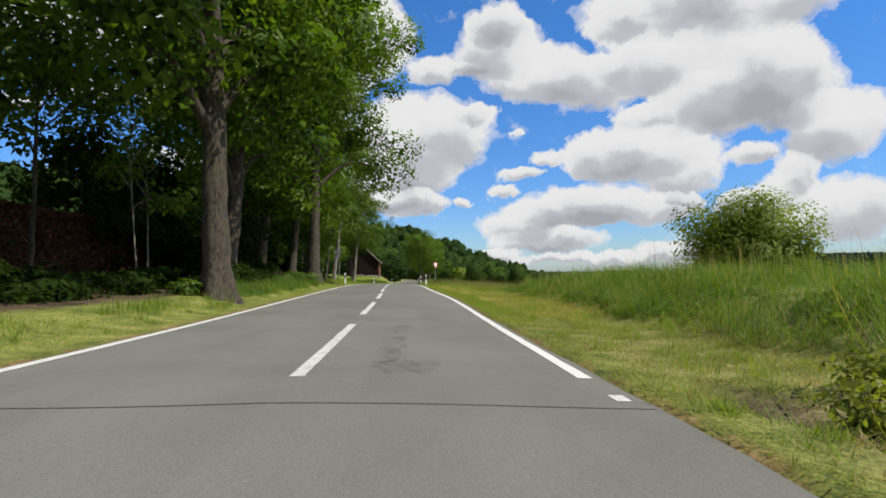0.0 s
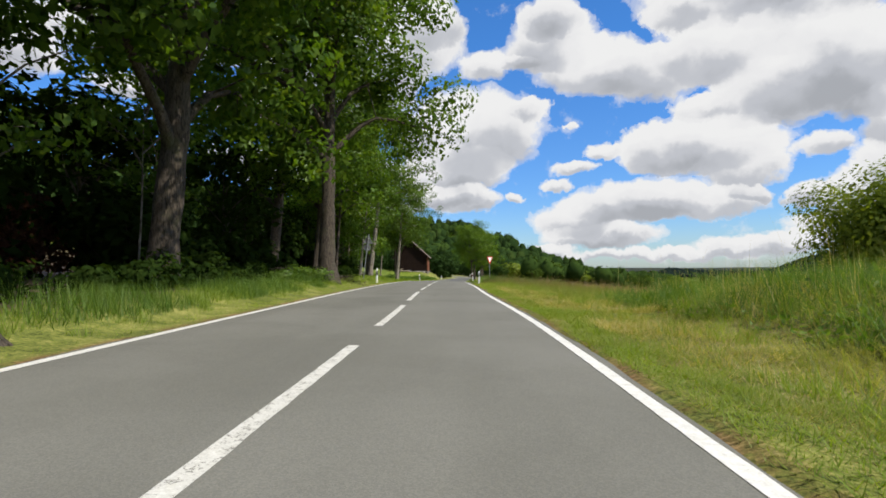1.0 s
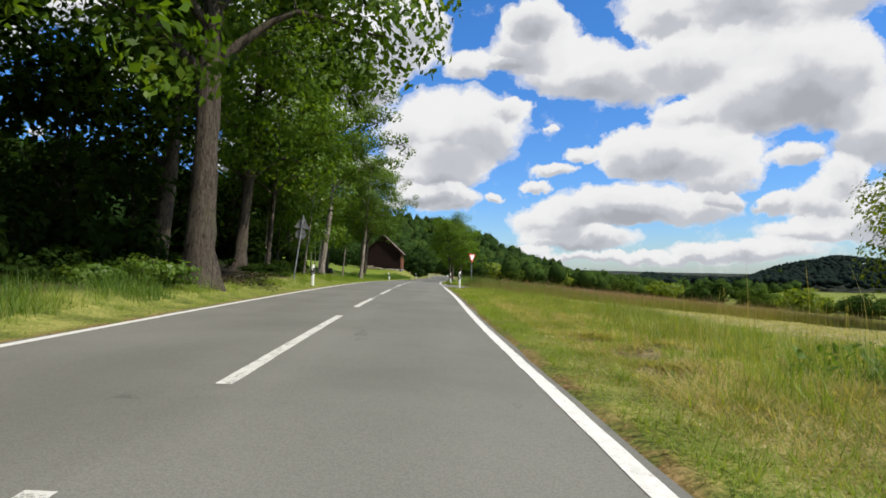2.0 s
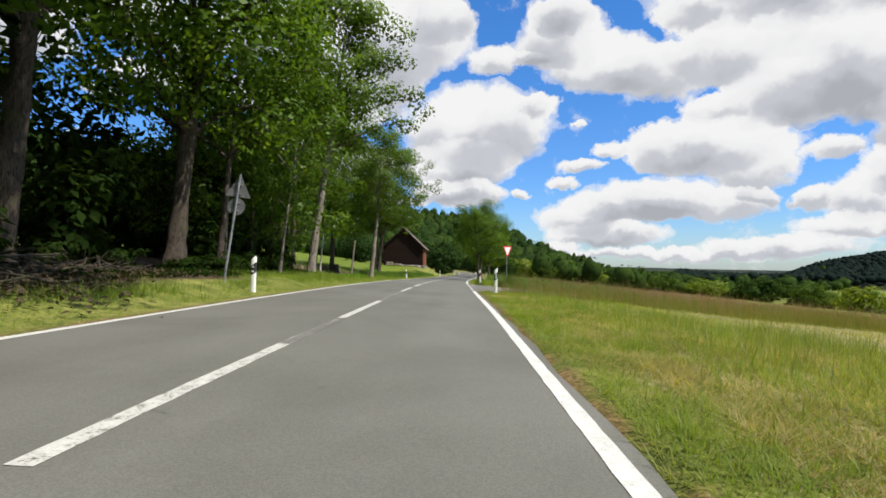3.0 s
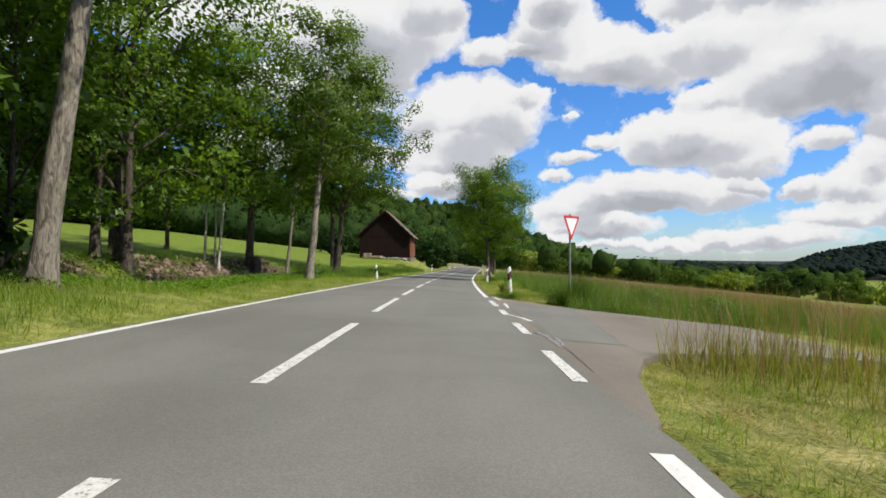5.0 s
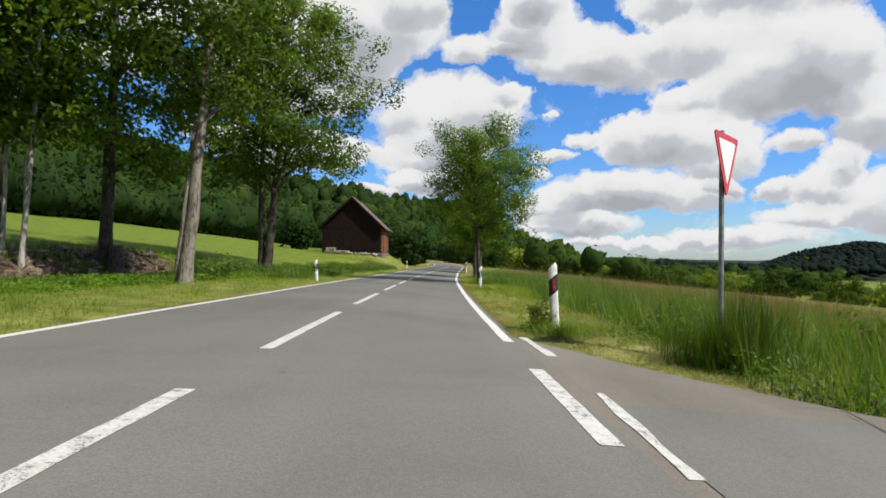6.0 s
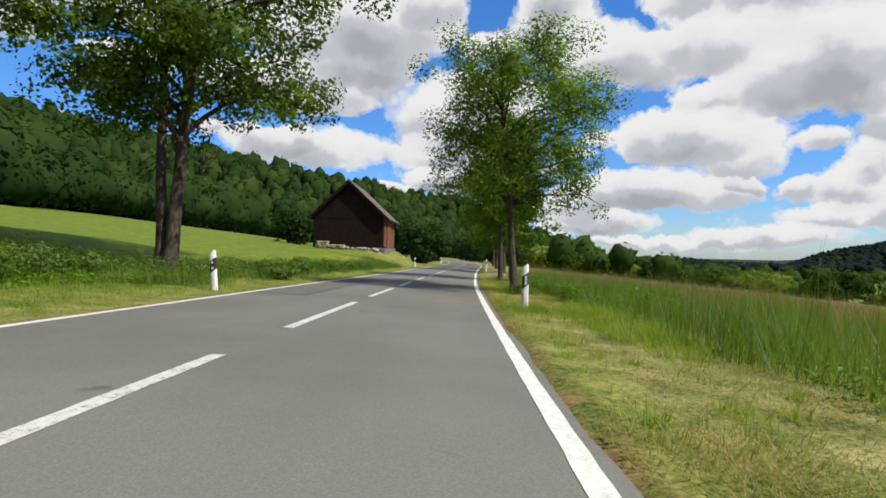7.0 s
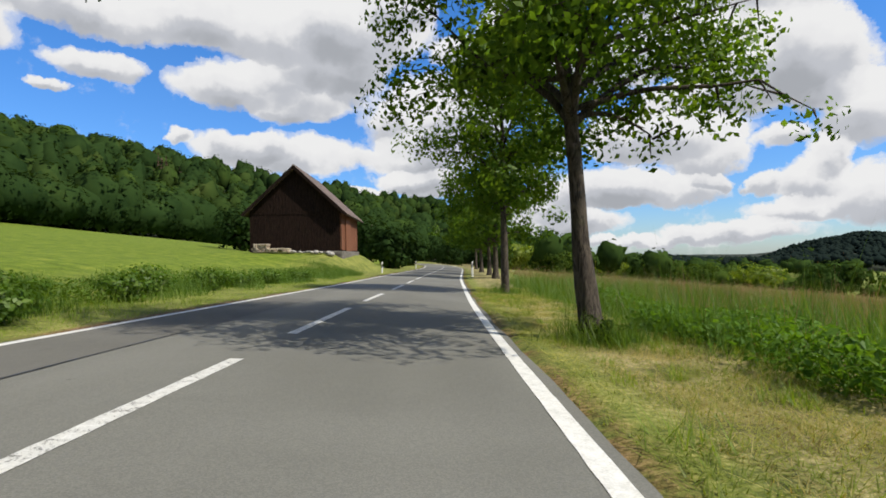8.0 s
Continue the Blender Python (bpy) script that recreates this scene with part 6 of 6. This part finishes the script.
def block_heap():
    rs = np.random.RandomState(16)
    for k in range(9):
        x, y = -8.2 + k * 0.36 + rs.uniform(-0.1, 0.1), 116.8 + rs.uniform(-0.3, 0.3)
        bm = bmesh.new()
        bmesh.ops.create_icosphere(bm, subdivisions=2, radius=rs.uniform(0.16, 0.3))
        for v in bm.verts:
            v.co += Vector(noise.noise_vector(v.co * 4 + Vector((k, 0, 0)))) * 0.08
            v.co.z *= 0.6
        ob = part("field_stone", bm, STONE, None, smooth=True)
        ob.location = (x, y, float(land(x, y)) + 0.08)
        tagged(ob, "pale rounded field stone beside the barn", "stone", "stones by the barn")


block_heap()


# ---- marker posts ----
def marker_post(x, y, tall, red, lean=0.0, turn=0.0, double=False):
    root = tagged(new("marker_post"), "white plastic roadside marker post with slanted black band", "marker post", "marker posts")
    root.matrix_world = pose(x, y, float(land(x, y)), 0, lean, turn)
    half, deep = 0.062, 0.05
    bm = bmesh.new()
    ring = []
    for a in range(14):
        c, w = math.cos(a * math.tau / 14), math.sin(a * math.tau / 14)
        ring.append((half * math.copysign(abs(c) ** 0.6, c), (deep * 1.1 if w > 0 else deep) * math.copysign(abs(w) ** 0.8, w)))
    n = len(ring)
    levels = [(-0.3, 1.0), (tall - 0.07, 1.0), (tall - 0.03, 0.95), (tall - 0.008, 0.82), (tall, 0.55)]
    rows = [[bm.verts.new((a * g, b * g, h + 0.035 * a / half * (h > 0))) for a, b in ring] for h, g in levels]
    for r0, r1 in zip(rows, rows[1:]):
        for i in range(n):
            bm.faces.new((r0[i], r0[(i + 1) % n], r1[(i + 1) % n], r1[i]))
    bm.faces.new(rows[-1])
    part("post", bm, WHITE, root, smooth=True)
    bm = bmesh.new()
    g = 1.035
    r0 = [bm.verts.new((a * g, b * g, tall - 0.40 + 0.05 * a / half)) for a, b in ring]
    r1 = [bm.verts.new((a * g, b * g, tall - 0.16 + 0.05 * a / half)) for a, b in ring]
    for i in range(n):
        bm.faces.new((r0[i], r0[(i + 1) % n], r1[(i + 1) % n], r1[i]))
    band = part("band", bm, BLACK, root, "slanted black band")
    if double:
        for dz in (-0.22, -0.33):
            part("reflector", rod(0.026, (0, -deep * 1.03, tall + dz), (0, -deep * 1.03 - 0.012, tall + dz), 14), REFLECT_WHITE, band, "round white reflector")
    else:
        part("reflector", box((0.045, 0.012, 0.17), (0, -deep - 0.008, tall - 0.28), 0.003), REFLECT_RED if red else REFLECT_WHITE, band, "narrow red reflector" if red else "narrow pale reflector")
    return root


for x, y, top, red, double, lean in [(2.62, 66.37, 0.35, True, False, -3.0), (2.62, 79.16, 0.01, False, False, 0.0), (2.62, 50.1, 0.60, False, False, 1.0), (4.28, 116.2, -0.42, False, False, 0.0),
                                     (-3.62, 42.8, 0.88, False, True, 1.0), (-3.65, 79.8, 0.17, False, True, -4.0), (-2.17, 119.9, -0.40, False, True, 0.0), (-0.1, 142.4, -0.60, False, True, 0.0)]:
    marker_post(x, y, top - float(land(x, y)), red, lean, 0.0, double)


# ---- road signs ----
def rounded_triangle(side, r, flip=1):
    h = side * math.sqrt(3) / 2
    pts = []
    for cx, cz, a in ((0, -h * 2 / 3, 270), (side / 2, h / 3, 30), (-side / 2, h / 3, 150)):
        k = (math.hypot(cx, cz) - 2 * r) / math.hypot(cx, cz)
        for s in range(-4, 5):
            ang = radians(a + s * 15)
            pts.append((cx * k + r * math.cos(ang), flip * (cz * k + r * math.sin(ang))))
    return pts[::flip]


def yield_sign():
    x, y = 4.28, 64.9
    g = float(land(x, y))
    root = tagged(new("yield_sign"), "red and white triangular give-way sign on a steel pole", "road sign")
    root.matrix_world = pose(x, y, g, 0, 0, 45)
    tip = 1.20 - g
    cz = tip + 0.86 * math.sqrt(3) / 3 - 0.02
    part("pole", rod(0.03, (0, 0.05, -0.3), (0, 0.05, cz + 0.3), 12), STEEL, root)
    for dz in (-0.15, 0.15):
        part("clamp", box((0.12, 0.05, 0.03), (0, 0.035, cz + dz), 0.004), STEEL, root)
    board = part("board", plate(rounded_triangle(0.86, 0.035), 0.012), SIGN_RED, root, "red-bordered triangular board")
    board.location = (0, 0, cz)
    face = part("face", plate(rounded_triangle(0.60, 0.02), 0.004), SIGN_WHITE, board, "white inner triangle")
    face.location = (0, -0.009, 0.0)
    return root


def back_sign():
    x, y = -4.45, 43.1
    g = float(land(x, y))
    root = tagged(new("road_sign"), "leaning pole with triangular and round road signs from behind", "road sign")
    root.matrix_world = pose(x, y, g, 0, 7.5, 6)
    top = (2.93 - g) / math.cos(radians(7.5))
    part("pole", rod(0.03, (0, -0.03, -0.3), (0, -0.03, top), 12), STEEL, root)
    tri = part("board", plate(rounded_triangle(0.63, 0.03, -1), 0.012), ALU_BACK, root, "dull grey back of a triangular sign")
    tri.location = (0, 0.02, top - 0.38)
    disc = part("board", plate([(0.21 * math.cos(a * math.pi / 18), 0.21 * math.sin(a * math.pi / 18)) for a in range(36)], 0.012), ALU_BACK, root, "dull grey back of a round sign")
    disc.location = (0, 0.02, top - 0.80)
    for dz in (-0.25, -0.48, -0.70, -0.90):
        part("clamp", box((0.13, 0.05, 0.03), (0, -0.015, top + dz), 0.004), STEEL, root)


yield_sign()
rs = np.random.RandomState(475)
blades("tall_grass", "uncut grass round the foot of the sign pole", 4.25 + rs.normal(0, 0.3, 1500), 64.7 + rs.normal(0, 0.22, 1500), 0.62, 0.009, GRASS_TALL, 476, 0.5, True, 0.5)
rs = np.random.RandomState(475)
blades("tall_grass", "uncut grass round the foot of the sign pole", 4.25 + rs.normal(0, 0.3, 1500), 64.7 + rs.normal(0, 0.22, 1500), 0.62, 0.009, GRASS_TALL, 476, 0.5, True, 0.5)
back_sign()
